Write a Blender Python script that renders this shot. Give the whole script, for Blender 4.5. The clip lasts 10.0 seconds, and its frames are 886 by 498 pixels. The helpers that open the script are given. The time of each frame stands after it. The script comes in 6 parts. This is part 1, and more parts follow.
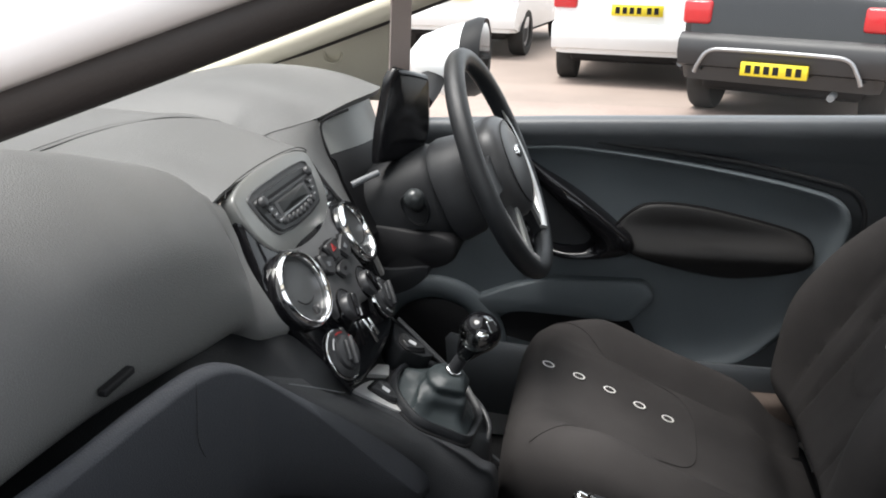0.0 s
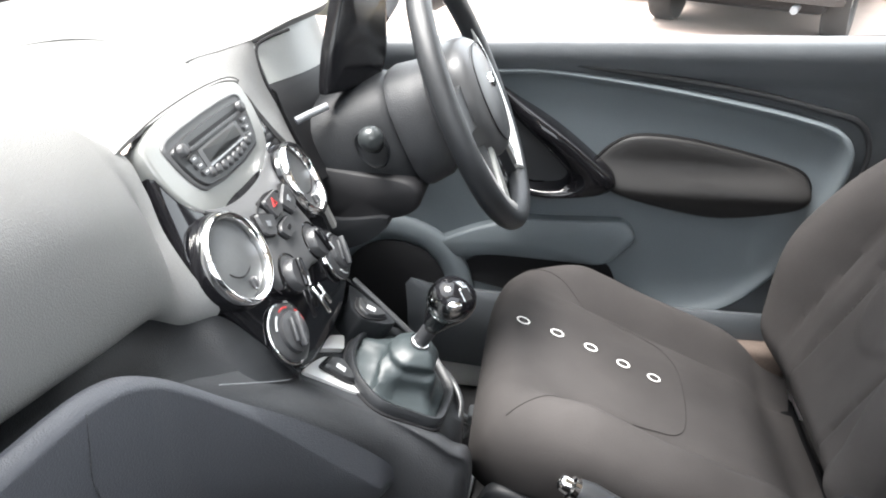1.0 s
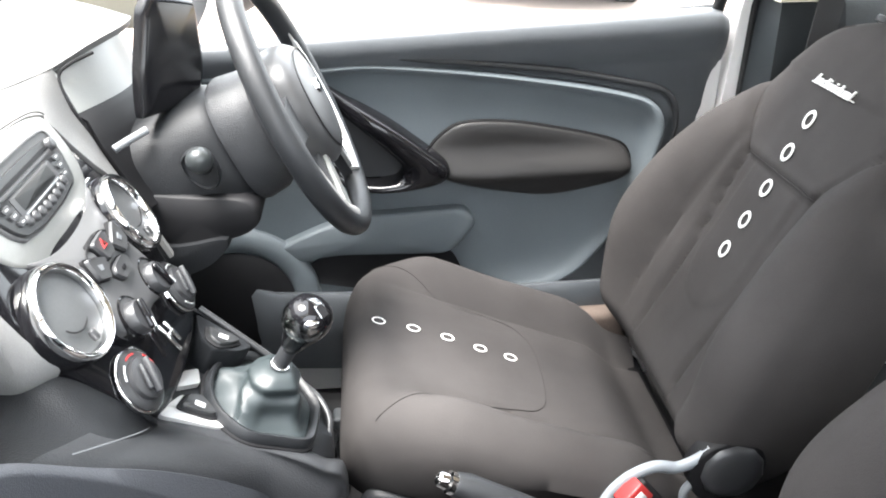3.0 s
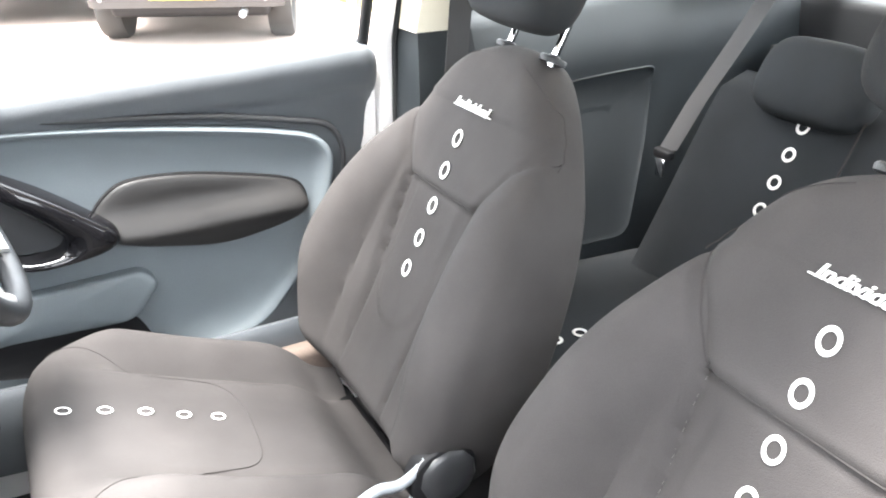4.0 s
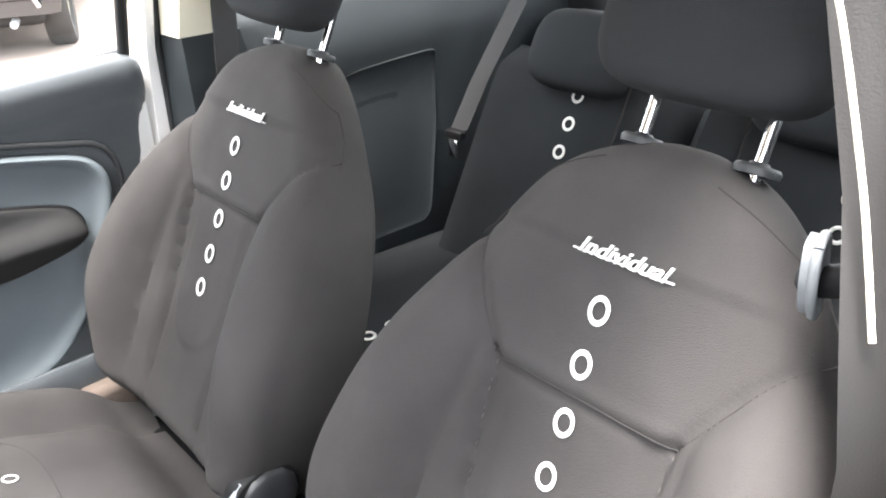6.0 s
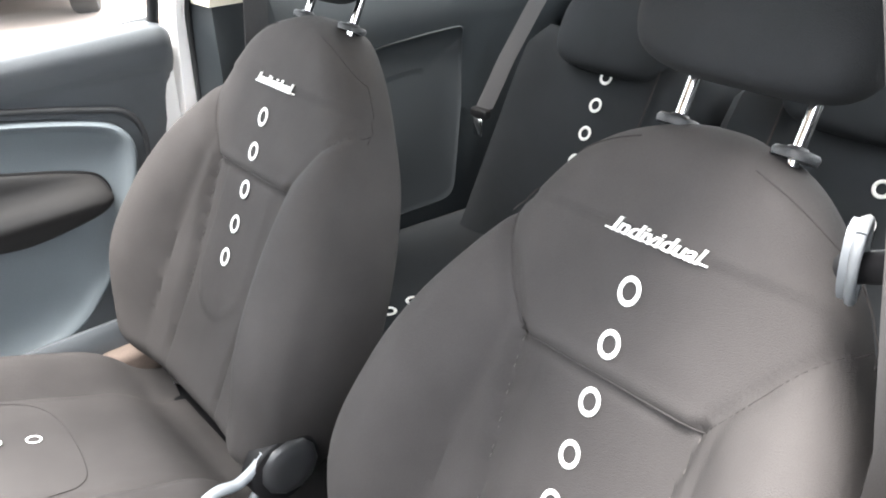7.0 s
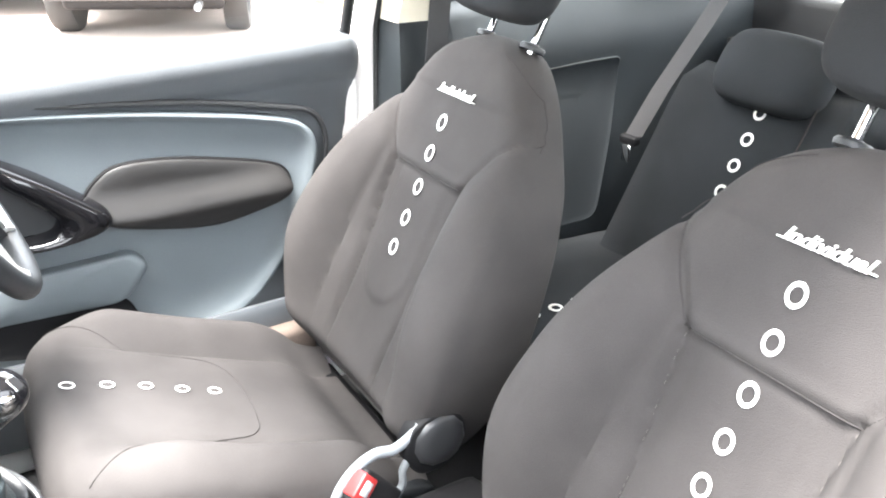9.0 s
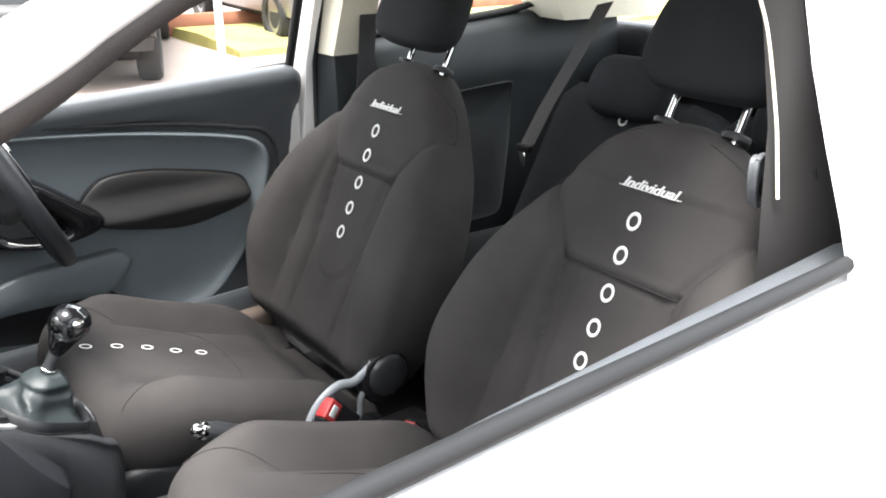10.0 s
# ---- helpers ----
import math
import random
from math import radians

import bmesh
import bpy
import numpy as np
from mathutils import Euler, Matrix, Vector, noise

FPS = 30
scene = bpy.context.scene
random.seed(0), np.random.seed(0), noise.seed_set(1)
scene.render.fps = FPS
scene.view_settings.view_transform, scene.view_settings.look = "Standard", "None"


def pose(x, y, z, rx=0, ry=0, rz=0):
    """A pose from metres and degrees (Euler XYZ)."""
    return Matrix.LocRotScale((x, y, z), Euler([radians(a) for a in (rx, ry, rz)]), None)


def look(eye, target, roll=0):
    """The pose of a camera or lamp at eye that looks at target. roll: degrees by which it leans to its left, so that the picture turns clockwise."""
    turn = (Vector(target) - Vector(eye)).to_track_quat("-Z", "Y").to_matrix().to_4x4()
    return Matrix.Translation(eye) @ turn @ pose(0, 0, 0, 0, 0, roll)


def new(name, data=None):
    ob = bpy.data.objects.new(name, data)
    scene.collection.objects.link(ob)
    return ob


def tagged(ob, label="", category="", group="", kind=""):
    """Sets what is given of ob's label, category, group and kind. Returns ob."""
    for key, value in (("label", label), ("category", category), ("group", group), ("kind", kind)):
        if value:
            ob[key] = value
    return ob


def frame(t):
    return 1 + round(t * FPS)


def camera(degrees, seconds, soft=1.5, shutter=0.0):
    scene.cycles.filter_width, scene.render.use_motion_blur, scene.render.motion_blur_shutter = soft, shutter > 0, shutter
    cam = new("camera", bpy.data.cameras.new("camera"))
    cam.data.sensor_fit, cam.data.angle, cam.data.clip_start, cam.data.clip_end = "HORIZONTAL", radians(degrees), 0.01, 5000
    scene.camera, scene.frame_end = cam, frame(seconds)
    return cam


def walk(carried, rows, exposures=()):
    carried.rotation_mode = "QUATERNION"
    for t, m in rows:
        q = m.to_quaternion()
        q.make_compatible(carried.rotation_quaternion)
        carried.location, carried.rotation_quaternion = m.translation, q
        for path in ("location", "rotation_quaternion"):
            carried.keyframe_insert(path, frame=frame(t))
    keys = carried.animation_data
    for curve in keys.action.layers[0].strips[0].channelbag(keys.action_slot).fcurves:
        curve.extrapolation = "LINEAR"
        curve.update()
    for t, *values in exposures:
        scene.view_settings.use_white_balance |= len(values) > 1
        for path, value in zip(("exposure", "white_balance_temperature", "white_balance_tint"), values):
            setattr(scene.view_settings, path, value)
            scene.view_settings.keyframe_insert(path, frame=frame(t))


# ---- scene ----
cam = camera(56.4, 10.0, soft=1.9)
PATH = [
    (0, (0.527, -0.932, 1.312), (0.175, 0.915, 0.629), 0.9),
    (0.5, (0.46, -0.79, 1.305), (0.256, 1.028, 0.496), 1.6),
    (1, (0.48, -0.754, 1.292), (0.258, 1.031, 0.419), 1.9),
    (1.5, (0.487, -0.741, 1.287), (0.205, 1.017, 0.378), 1.6),
    (2, (0.49, -0.74, 1.287), (0.189, 1.009, 0.366), 0.7),
    (2.2, (0.493, -0.739, 1.286), (0.213, 1.013, 0.364), 0.5),
    (3.3, (0.453, -0.73, 1.323), (0.879, 1.01, 0.432), 0.3),
    (3.5, (0.449, -0.727, 1.322), (1.042, 0.974, 0.453), 0.3),
    (4, (0.491, -0.736, 1.331), (1.345, 0.865, 0.491), 0.1),
    (4.5, (0.529, -0.742, 1.335), (1.55, 0.775, 0.524), -0.6),
    (5, (0.553, -0.748, 1.336), (1.678, 0.709, 0.553), -1.5),
    (5.5, (0.559, -0.749, 1.34), (1.733, 0.654, 0.531), -2.4),
    (5.7, (0.559, -0.748, 1.34), (1.736, 0.633, 0.499), -2.7),
    (6.8, (0.55, -0.738, 1.336), (1.695, 0.61, 0.402), -1.5),
    (7, (0.544, -0.736, 1.335), (1.673, 0.634, 0.414), -1.0),
    (7.5, (0.524, -0.735, 1.338), (1.585, 0.711, 0.452), -0.1),
    (8, (0.498, -0.74, 1.338), (1.483, 0.774, 0.479), 0.6),
    (8.5, (0.464, -0.751, 1.336), (1.392, 0.803, 0.485), 0.9),
    (9, (0.408, -0.774, 1.333), (1.361, 0.767, 0.486), 1.1),
    (9.5, (0.319, -0.877, 1.337), (1.363, 0.625, 0.528), 1.2),
    (10, (0.164, -1.062, 1.358), (1.316, 0.395, 0.616), 0.8),
]
EXPO = [(0.0, 0.12), (0.45, 1.1), (0.8, 1.65), (1.2, 1.98), (2.2, 2.12), (3.5, 2.72), (4.0, 3.2), (4.5, 3.15), (5.0, 3.1), (5.5, 2.65), (6.8, 2.6), (7.5, 3.05), (8.5, 3.4), (9.2, 3.3), (9.6, 2.75), (10.0, 1.48)]
walk(cam, [(t, look(eye, target, roll)) for t, eye, target, roll in PATH], EXPO)

# ---------------------------------------------------------------- light
world = bpy.data.worlds.new("sky")
scene.world = world
world.use_nodes = True
wn, wl = world.node_tree.nodes, world.node_tree.links
sky = wn.new("ShaderNodeTexSky")
sky.sky_type, sky.sun_disc = "NISHITA", False
sky.sun_elevation, sky.sun_rotation = radians(65), radians(275)
sky.air_density, sky.dust_density, sky.ozone_density = 1.0, 4.0, 1.0
haze = wn.new("ShaderNodeMixRGB")
haze.inputs[0].default_value = 0.65
haze.inputs[2].default_value = (11.0, 11.3, 11.6, 1)
wl.new(sky.outputs[0], haze.inputs[1])
wl.new(haze.outputs[0], wn["Background"].inputs[0])
wn["Background"].inputs[1].default_value = 0.22
sun_data = bpy.data.lights.new("sun", "SUN")
sun_data.energy, sun_data.angle, sun_data.color = 5.0, radians(28), (1.0, 0.97, 0.94)
sun = new("sun", sun_data)
sun.matrix_world = look((-0.26 * 20, -0.09 * 20, 0.95 * 20), (0, 0, 0))

# ---------------------------------------------------------------- materials


def mat(name, base, rough=0.6, metal=0.0, bump=0.0, scale=300.0, var=0.12, blotch=6.0, kind="noise", coat=0.0, sheen=0.0, spec=0.5):
    m = bpy.data.materials.new(name)
    m.use_nodes = True
    n, l = m.node_tree.nodes, m.node_tree.links
    b = n["Principled BSDF"]
    b.inputs["Roughness"].default_value, b.inputs["Metallic"].default_value = rough, metal
    b.inputs["Coat Weight"].default_value, b.inputs["Sheen Weight"].default_value = coat, sheen
    b.inputs["Specular IOR Level"].default_value = spec
    tc = n.new("ShaderNodeTexCoord")
    big = n.new("ShaderNodeTexNoise")
    big.inputs["Scale"].default_value, big.inputs["Detail"].default_value = blotch, 5
    fine = n.new("ShaderNodeTexNoise" if kind == "noise" else "ShaderNodeTexVoronoi")
    fine.inputs["Scale"].default_value = scale
    l.new(tc.outputs["Object"], big.inputs["Vector"])
    l.new(tc.outputs["Object"], fine.inputs["Vector"])
    add = n.new("ShaderNodeMath")
    add.operation = "MULTIPLY_ADD"
    l.new(fine.outputs[0], add.inputs[0])
    add.inputs[1].default_value = 0.45
    l.new(big.outputs[0], add.inputs[2])
    ramp = n.new("ShaderNodeValToRGB")
    lo, hi = [max(c * (1 - var), 0) for c in base], [min(c * (1 + var), 1) for c in base]
    ramp.color_ramp.elements[0].position, ramp.color_ramp.elements[1].position = 0.45, 0.95
    ramp.color_ramp.elements[0].color, ramp.color_ramp.elements[1].color = (*lo, 1), (*hi, 1)
    l.new(add.outputs[0], ramp.inputs[0])
    l.new(ramp.outputs[0], b.inputs["Base Color"])
    rr = n.new("ShaderNodeMapRange")
    rr.inputs["To Min"].default_value, rr.inputs["To Max"].default_value = max(rough - 0.07, 0.02), min(rough + 0.07, 1)
    l.new(big.outputs[0], rr.inputs["Value"])
    l.new(rr.outputs[0], b.inputs["Roughness"])
    if bump:
        bp = n.new("ShaderNodeBump")
        bp.inputs["Strength"].default_value, bp.inputs["Distance"].default_value = bump, 0.0015
        l.new(fine.outputs[0], bp.inputs["Height"])
        l.new(bp.outputs[0], b.inputs["Normal"])
    return m


def glass(name, tint=(0.95, 0.97, 0.96)):
    m = bpy.data.materials.new(name)
    m.use_nodes = True
    n, l = m.node_tree.nodes, m.node_tree.links
    n.remove(n["Principled BSDF"])
    tr, gl, mx = n.new("ShaderNodeBsdfTransparent"), n.new("ShaderNodeBsdfGlossy"), n.new("ShaderNodeMixShader")
    tr.inputs[0].default_value = (*tint, 1)
    gl.inputs["Roughness"].default_value = 0.02
    fr = n.new("ShaderNodeFresnel")
    fr.inputs[0].default_value = 1.45
    l.new(fr.outputs[0], mx.inputs[0])
    l.new(tr.outputs[0], mx.inputs[1])
    l.new(gl.outputs[0], mx.inputs[2])
    l.new(mx.outputs[0], n["Material Output"].inputs[0])
    return m


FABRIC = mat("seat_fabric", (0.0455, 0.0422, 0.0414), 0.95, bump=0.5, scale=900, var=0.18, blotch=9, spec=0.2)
# seat fabric again, base halved: painted shade for rear bench and head restraints
FABRIC_SHADED = mat("shaded_seat_fabric", (0.020, 0.022, 0.024), 0.95, bump=0.5, scale=900, var=0.18, blotch=9, spec=0.2)
STITCH = mat("grey_stitch_thread", (0.088, 0.081, 0.077), 0.9, spec=0.2)
SEAM = mat("seam_thread", (0.039, 0.036, 0.0355), 0.95, spec=0.2)
PILLARBLACK = mat("black_pillar_cover", (0.006, 0.006, 0.007), 0.85, spec=0.12)
THREAD = mat("pale_thread", (0.8, 0.79, 0.76), 0.6, bump=0.5, scale=700, var=0.08)
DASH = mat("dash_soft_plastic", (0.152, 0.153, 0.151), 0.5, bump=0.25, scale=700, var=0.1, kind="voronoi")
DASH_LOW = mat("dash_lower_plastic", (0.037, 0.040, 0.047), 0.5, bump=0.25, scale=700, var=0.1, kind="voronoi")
DARK = mat("dark_grained_plastic", (0.022, 0.0235, 0.026), 0.5, bump=0.3, scale=700, kind="voronoi")
DOORBLUE = mat("blue_grey_door_plastic", (0.112, 0.132, 0.144), 0.52, bump=0.2, scale=700, var=0.08, kind="voronoi")
DOORDARK = mat("charcoal_door_plastic", (0.082, 0.090, 0.098), 0.38, bump=0.25, scale=700, kind="voronoi")
PADFAB = mat("dark_brown_vinyl", (0.014, 0.0135, 0.0135), 0.50, bump=0.2, scale=800, var=0.15, spec=0.35)
GLOSS = mat("piano_black", (0.006, 0.006, 0.007), 0.07, coat=0.0, var=0.05, spec=0.4)
RADIOGREY = mat("radio_plastic", (0.02, 0.021, 0.022), 0.4, var=0.06)
SILVER = mat("silver_plastic", (0.235, 0.24, 0.232), 0.36, metal=0.3, var=0.04)
CHROME = mat("chrome", (0.82, 0.82, 0.82), 0.08, metal=1.0, var=0.03)
LEATHER = mat("black_leather", (0.016, 0.0175, 0.0195), 0.42, bump=0.22, scale=1100, var=0.15, kind="voronoi")
GAITER = mat("gaiter_leather", (0.023, 0.030, 0.032), 0.45, bump=0.2, scale=1100, var=0.15, kind="voronoi")
BLACK = mat("matt_black", (0.007, 0.007, 0.008), 0.6, spec=0.3)
GREYKNOB = mat("grey_control_plastic", (0.030, 0.031, 0.033), 0.36, var=0.06)
PANELGREY = mat("matt_grey_panel", (0.065, 0.066, 0.068), 0.5, bump=0.1, scale=700, var=0.06)
BUTTON = mat("button_plastic", (0.045, 0.046, 0.048), 0.4, var=0.06)
CARPET = mat("charcoal_carpet", (0.02, 0.02, 0.021), 0.95, bump=0.8, scale=500, var=0.3)
CREAM = mat("cream_trim", (0.72, 0.68, 0.56), 0.6, bump=0.15, scale=500, var=0.04)
WHITE = mat("white_paint", (0.80, 0.80, 0.80), 0.25, coat=0.5, var=0.01)
PILLAR = mat("dark_pillar_felt", (0.022, 0.019, 0.018), 0.6, bump=0.2, scale=400)
PILLARFELT = mat("brown_black_pillar_cover", (0.0095, 0.0085, 0.0082), 0.7, bump=0.2, scale=500)
RUBBER = mat("rubber_seal", (0.014, 0.015, 0.016), 0.65, spec=0.25)
REARTRIM = mat("dark_rear_trim", (0.016, 0.0195, 0.022), 0.5, bump=0.25, scale=700, kind="voronoi", spec=0.3)
REARINSET = mat("dark_rear_inset", (0.0145, 0.0175, 0.0198), 0.6, bump=0.25, scale=700, kind="voronoi", spec=0.3)
COLUMN = mat("column_plastic", (0.0085, 0.0095, 0.011), 0.5, bump=0.25, scale=700, kind="voronoi", spec=0.35)
ARCHGREY = mat("grey_bracket_plastic", (0.24, 0.26, 0.28), 0.35, var=0.06)
BELT = mat("belt_webbing", (0.026, 0.026, 0.028), 0.7, bump=0.5, scale=900)
BRIGHT = mat("bright_satin_trim", (0.62, 0.62, 0.61), 0.3, metal=0.5, var=0.04)
VENTGREY = mat("vent_lens", (0.075, 0.078, 0.080), 0.4, var=0.12, spec=0.35)
KNOBMETAL = mat("dark_satin_metal", (0.30, 0.31, 0.31), 0.16, metal=1.0, var=0.05)
KNOBTOP = mat("knob_satin", (0.03, 0.034, 0.035), 0.3, coat=0.1)
RED = mat("red_button", (0.36, 0.03, 0.03), 0.4)
GREYPLAS = mat("pale_grey_plastic", (0.42, 0.43, 0.44), 0.4, var=0.06)
MIDGREY = mat("mid_grey_plastic", (0.16, 0.17, 0.18), 0.45, var=0.06)
GLASS = glass("window_glass")
# pale matt base stands for the sky mirrored in a clear lens
SKY_LENS = mat("cluster_lens_sky_pale", (0.34, 0.35, 0.34), 0.35, var=0.05)
SCREEN = mat("dark_screen", (0.012, 0.013, 0.013), 0.4, spec=0.3)
SLEEVE = mat("black_vinyl_sleeve", (0.006, 0.006, 0.007), 0.22, spec=0.4)
CARD = mat("grey_card", (0.36, 0.30, 0.28), 0.7, var=0.06)
TARMAC = mat("worn_tarmac", (0.27, 0.215, 0.185), 0.9, bump=0.6, scale=60, var=0.25, blotch=0.6)
HEDGE = mat("dry_grass", (0.30, 0.27, 0.08), 0.9, bump=0.5, scale=30, var=0.4, blotch=2)
BRICKWALL = mat("red_boards", (0.30, 0.12, 0.07), 0.8, var=0.2)
CARBLACK = mat("black_car_paint", (0.013, 0.0135, 0.015), 0.22, coat=0.35, var=0.05)
CARPLAS = mat("bumper_plastic", (0.03, 0.03, 0.032), 0.5)
TYRE = mat("tyre_rubber", (0.022, 0.021, 0.02), 0.8, bump=0.5, scale=60)
ALLOY = mat("alloy_rim", (0.35, 0.35, 0.36), 0.35, metal=0.8)
TAIL = mat("tail_lamp_red", (0.55, 0.02, 0.025), 0.15, coat=0.5)
PLATE = mat("yellow_plate", (0.80, 0.62, 0.03), 0.4, var=0.03)
WOOD = mat("beige_carpet_scrap", (0.088, 0.066, 0.054), 0.9, var=0.3)
CARGLASS = mat("tinted_car_glass", (0.01, 0.012, 0.013), 0.05, coat=0.5)

# ---------------------------------------------------------------- building tools


def thing(name, at, label, category, group="", kind=""):
    ob = new(name)
    ob.location = at
    return tagged(ob, label, category, group, kind)


def base_of(ob):
    v = Vector((0, 0, 0))
    while ob:
        v += ob.location
        ob = ob.parent
    return v


def part(name, bm, material, parent=None, label="", smooth=True, seg=None):
    bmesh.ops.recalc_face_normals(bm, faces=bm.faces)
    me = bpy.data.meshes.new(name)
    if parent is not None:
        bmesh.ops.translate(bm, verts=bm.verts, vec=-base_of(parent))
    bm.to_mesh(me)
    bm.free()
    me.materials.append(material)
    me.shade_smooth() if smooth else me.shade_flat()
    ob = new(name, me)
    if parent is not None:
        ob.parent = parent
    if smooth:
        me.set_sharp_from_angle(angle=radians(50))
    return tagged(ob, label)


def structure(name, bm, material, label, category, smooth=True):
    return tagged(part(name, bm, material, None, label, smooth), "", category, "", "structure")


def spline(pts, n, closed=False):
    """Catmull-Rom points through pts, n per span."""
    p = [Vector(q) for q in pts]
    out, m = [], len(p)
    for i in range(m if closed else m - 1):
        g = (lambda k: p[k % m]) if closed else (lambda k: p[min(max(k, 0), m - 1)])
        a, b, c, d = g(i - 1), g(i), g(i + 1), g(i + 2)
        for k in range(n):
            t = k / n
            out.append(0.5 * (2 * b + (c - a) * t + (2 * a - 5 * b + 4 * c - d) * t * t + (3 * b - a - 3 * c + d) * t ** 3))
    if not closed:
        out.append(p[-1])
    return out


def loft(loops, closed=True, caps=True, bm=None):
    bm = bm or bmesh.new()
    rows = [[bm.verts.new(v) for v in lp] for lp in loops]
    n = len(rows[0])
    for a, b in zip(rows, rows[1:]):
        for i in range(n if closed else n - 1):
            j = (i + 1) % n
            bm.faces.new((a[i], a[j], b[j], b[i]))
    if caps and closed:
        bm.faces.new(rows[0][::-1])
        bm.faces.new(rows[-1])
    return bm


def tube(pts, r, sides=10, bm=None, radii=None, flat=1.0):
    pts = [Vector(p) for p in pts]
    loops, up = [], None
    for i, p in enumerate(pts):
        d = (pts[min(i + 1, len(pts) - 1)] - pts[max(i - 1, 0)]).normalized()
        if up is None:
            up = Vector((0, 0, 1)) if abs(d.z) < 0.9 else Vector((1, 0, 0))
        s = d.cross(up).normalized()
        up = s.cross(d).normalized()
        q = radii[i] if radii else r
        loops.append([p + s * (q * math.cos(k * 2 * math.pi / sides)) + up * (q * flat * math.sin(k * 2 * math.pi / sides)) for k in range(sides)])
    return loft(loops, bm=bm)


def ring(c, axis, R, r, seg=48, sides=12, bm=None, flat=1.0, a0=0.0, a1=360.0, ref=None):
    bm = bm or bmesh.new()
    c, ax = Vector(c), Vector(axis).normalized()
    u = (Vector(ref) if ref else (Vector((0, 0, 1)) if abs(ax.z) < 0.9 else Vector((1, 0, 0))))
    u = (u - ax * u.dot(ax)).normalized()
    v = ax.cross(u)
    full = abs(a1 - a0) > 359.9
    loops = []
    for k in range(seg + (0 if full else 1)):
        a = radians(a0 + (a1 - a0) * k / seg)
        d = u * math.cos(a) + v * math.sin(a)
        loops.append([c + d * (R + r * math.cos(b)) + ax * (r * flat * math.sin(b)) for b in [2 * math.pi * i / sides for i in range(sides)]])
    if full:
        loops.append(loops[0])
        loft(loops, caps=False, bm=bm)
        bmesh.ops.remove_doubles(bm, verts=bm.verts, dist=1e-6)
    else:
        loft(loops, bm=bm)
    return bm


def lathe(c, axis, prof, seg=32, bm=None, caps=True):
    """prof: (radius, height along the axis)."""
    c, ax = Vector(c), Vector(axis).normalized()
    u = Vector((0, 0, 1)) if abs(ax.z) < 0.9 else Vector((1, 0, 0))
    u = (u - ax * u.dot(ax)).normalized()
    v = ax.cross(u)
    loops = [[c + ax * h + (u * math.cos(2 * math.pi * k / seg) + v * math.sin(2 * math.pi * k / seg)) * max(r, 1e-4) for k in range(seg)] for r, h in prof]
    return loft(loops, bm=bm, caps=caps)


def box(lo, hi, bevel=0.01, seg=3, bm=None, m=None):
    b = bmesh.new()
    bmesh.ops.create_cube(b, size=1)
    lo, hi = Vector(lo), Vector(hi)
    for v in b.verts:
        v.co = Vector([lo[i] + (hi[i] - lo[i]) * (v.co[i] + 0.5) for i in range(3)])
    if bevel:
        bmesh.ops.bevel(b, geom=list(b.edges), offset=bevel, segments=seg, profile=0.5, affect="EDGES")
    if m is not None:
        bmesh.ops.transform(b, matrix=m, verts=b.verts)
    if bm is None:
        return b
    tmp = bpy.data.meshes.new("tmp")
    b.to_mesh(tmp)
    b.free()
    bm.from_mesh(tmp)
    bpy.data.meshes.remove(tmp)
    return bm


def pillow(outline, prof, place, back=None):
    """A solid with the flat outline (u, v): prof gives (share of the way from middle to rim, height), place maps (u, v, h) to a point."""
    cu, cv = sum(p[0] for p in outline) / len(outline), sum(p[1] for p in outline) / len(outline)
    loops = [[place(cu + (p[0] - cu) * t, cv + (p[1] - cv) * t, h) for p in outline] for t, h in prof]
    return loft(loops)


def smooth2(pts, n=6, closed=True):
    return [(p.x, p.y) for p in spline([(a, b, 0) for a, b in pts], n, closed)]


def rounded(pts, r, n=5):
    """A polygon (u, v) with its corners rounded."""
    out, m = [], len(pts)
    for i in range(m):
        a, b, c = (Vector((*pts[(i + k) % m], 0)) for k in (-1, 0, 1))
        d1, d2 = (a - b), (c - b)
        q = min(r, d1.length * 0.45, d2.length * 0.45)
        s, e = b + d1.normalized() * q, b + d2.normalized() * q
        for k in range(n + 1):
            t = k / n
            p = s * (1 - t) ** 2 + b * 2 * t * (1 - t) + e * t * t
            out.append((p.x, p.y))
    return out


def lerp_table(tab, x):
    """A smooth curve through the pairs of a table."""
    if x <= tab[0][0]:
        return tab[0][1]
    n = len(tab)
    for i in range(n - 1):
        (a, p), (b, q) = tab[i], tab[i + 1]
        if x <= b:
            h = b - a
            m0 = (q - tab[i - 1][1]) / (b - tab[i - 1][0]) if i else (q - p) / h
            m1 = (tab[i + 2][1] - p) / (tab[i + 2][0] - a) if i + 2 < n else (q - p) / h
            t = (x - a) / h
            return (2 * t ** 3 - 3 * t ** 2 + 1) * p + (t ** 3 - 2 * t ** 2 + t) * h * m0 + (3 * t ** 2 - 2 * t ** 3) * q + (t ** 3 - t ** 2) * h * m1
    return tab[-1][1]


def smoothstep(a, b, x):
    t = min(max((x - a) / (b - a), 0), 1)
    return t * t * (3 - 2 * t)


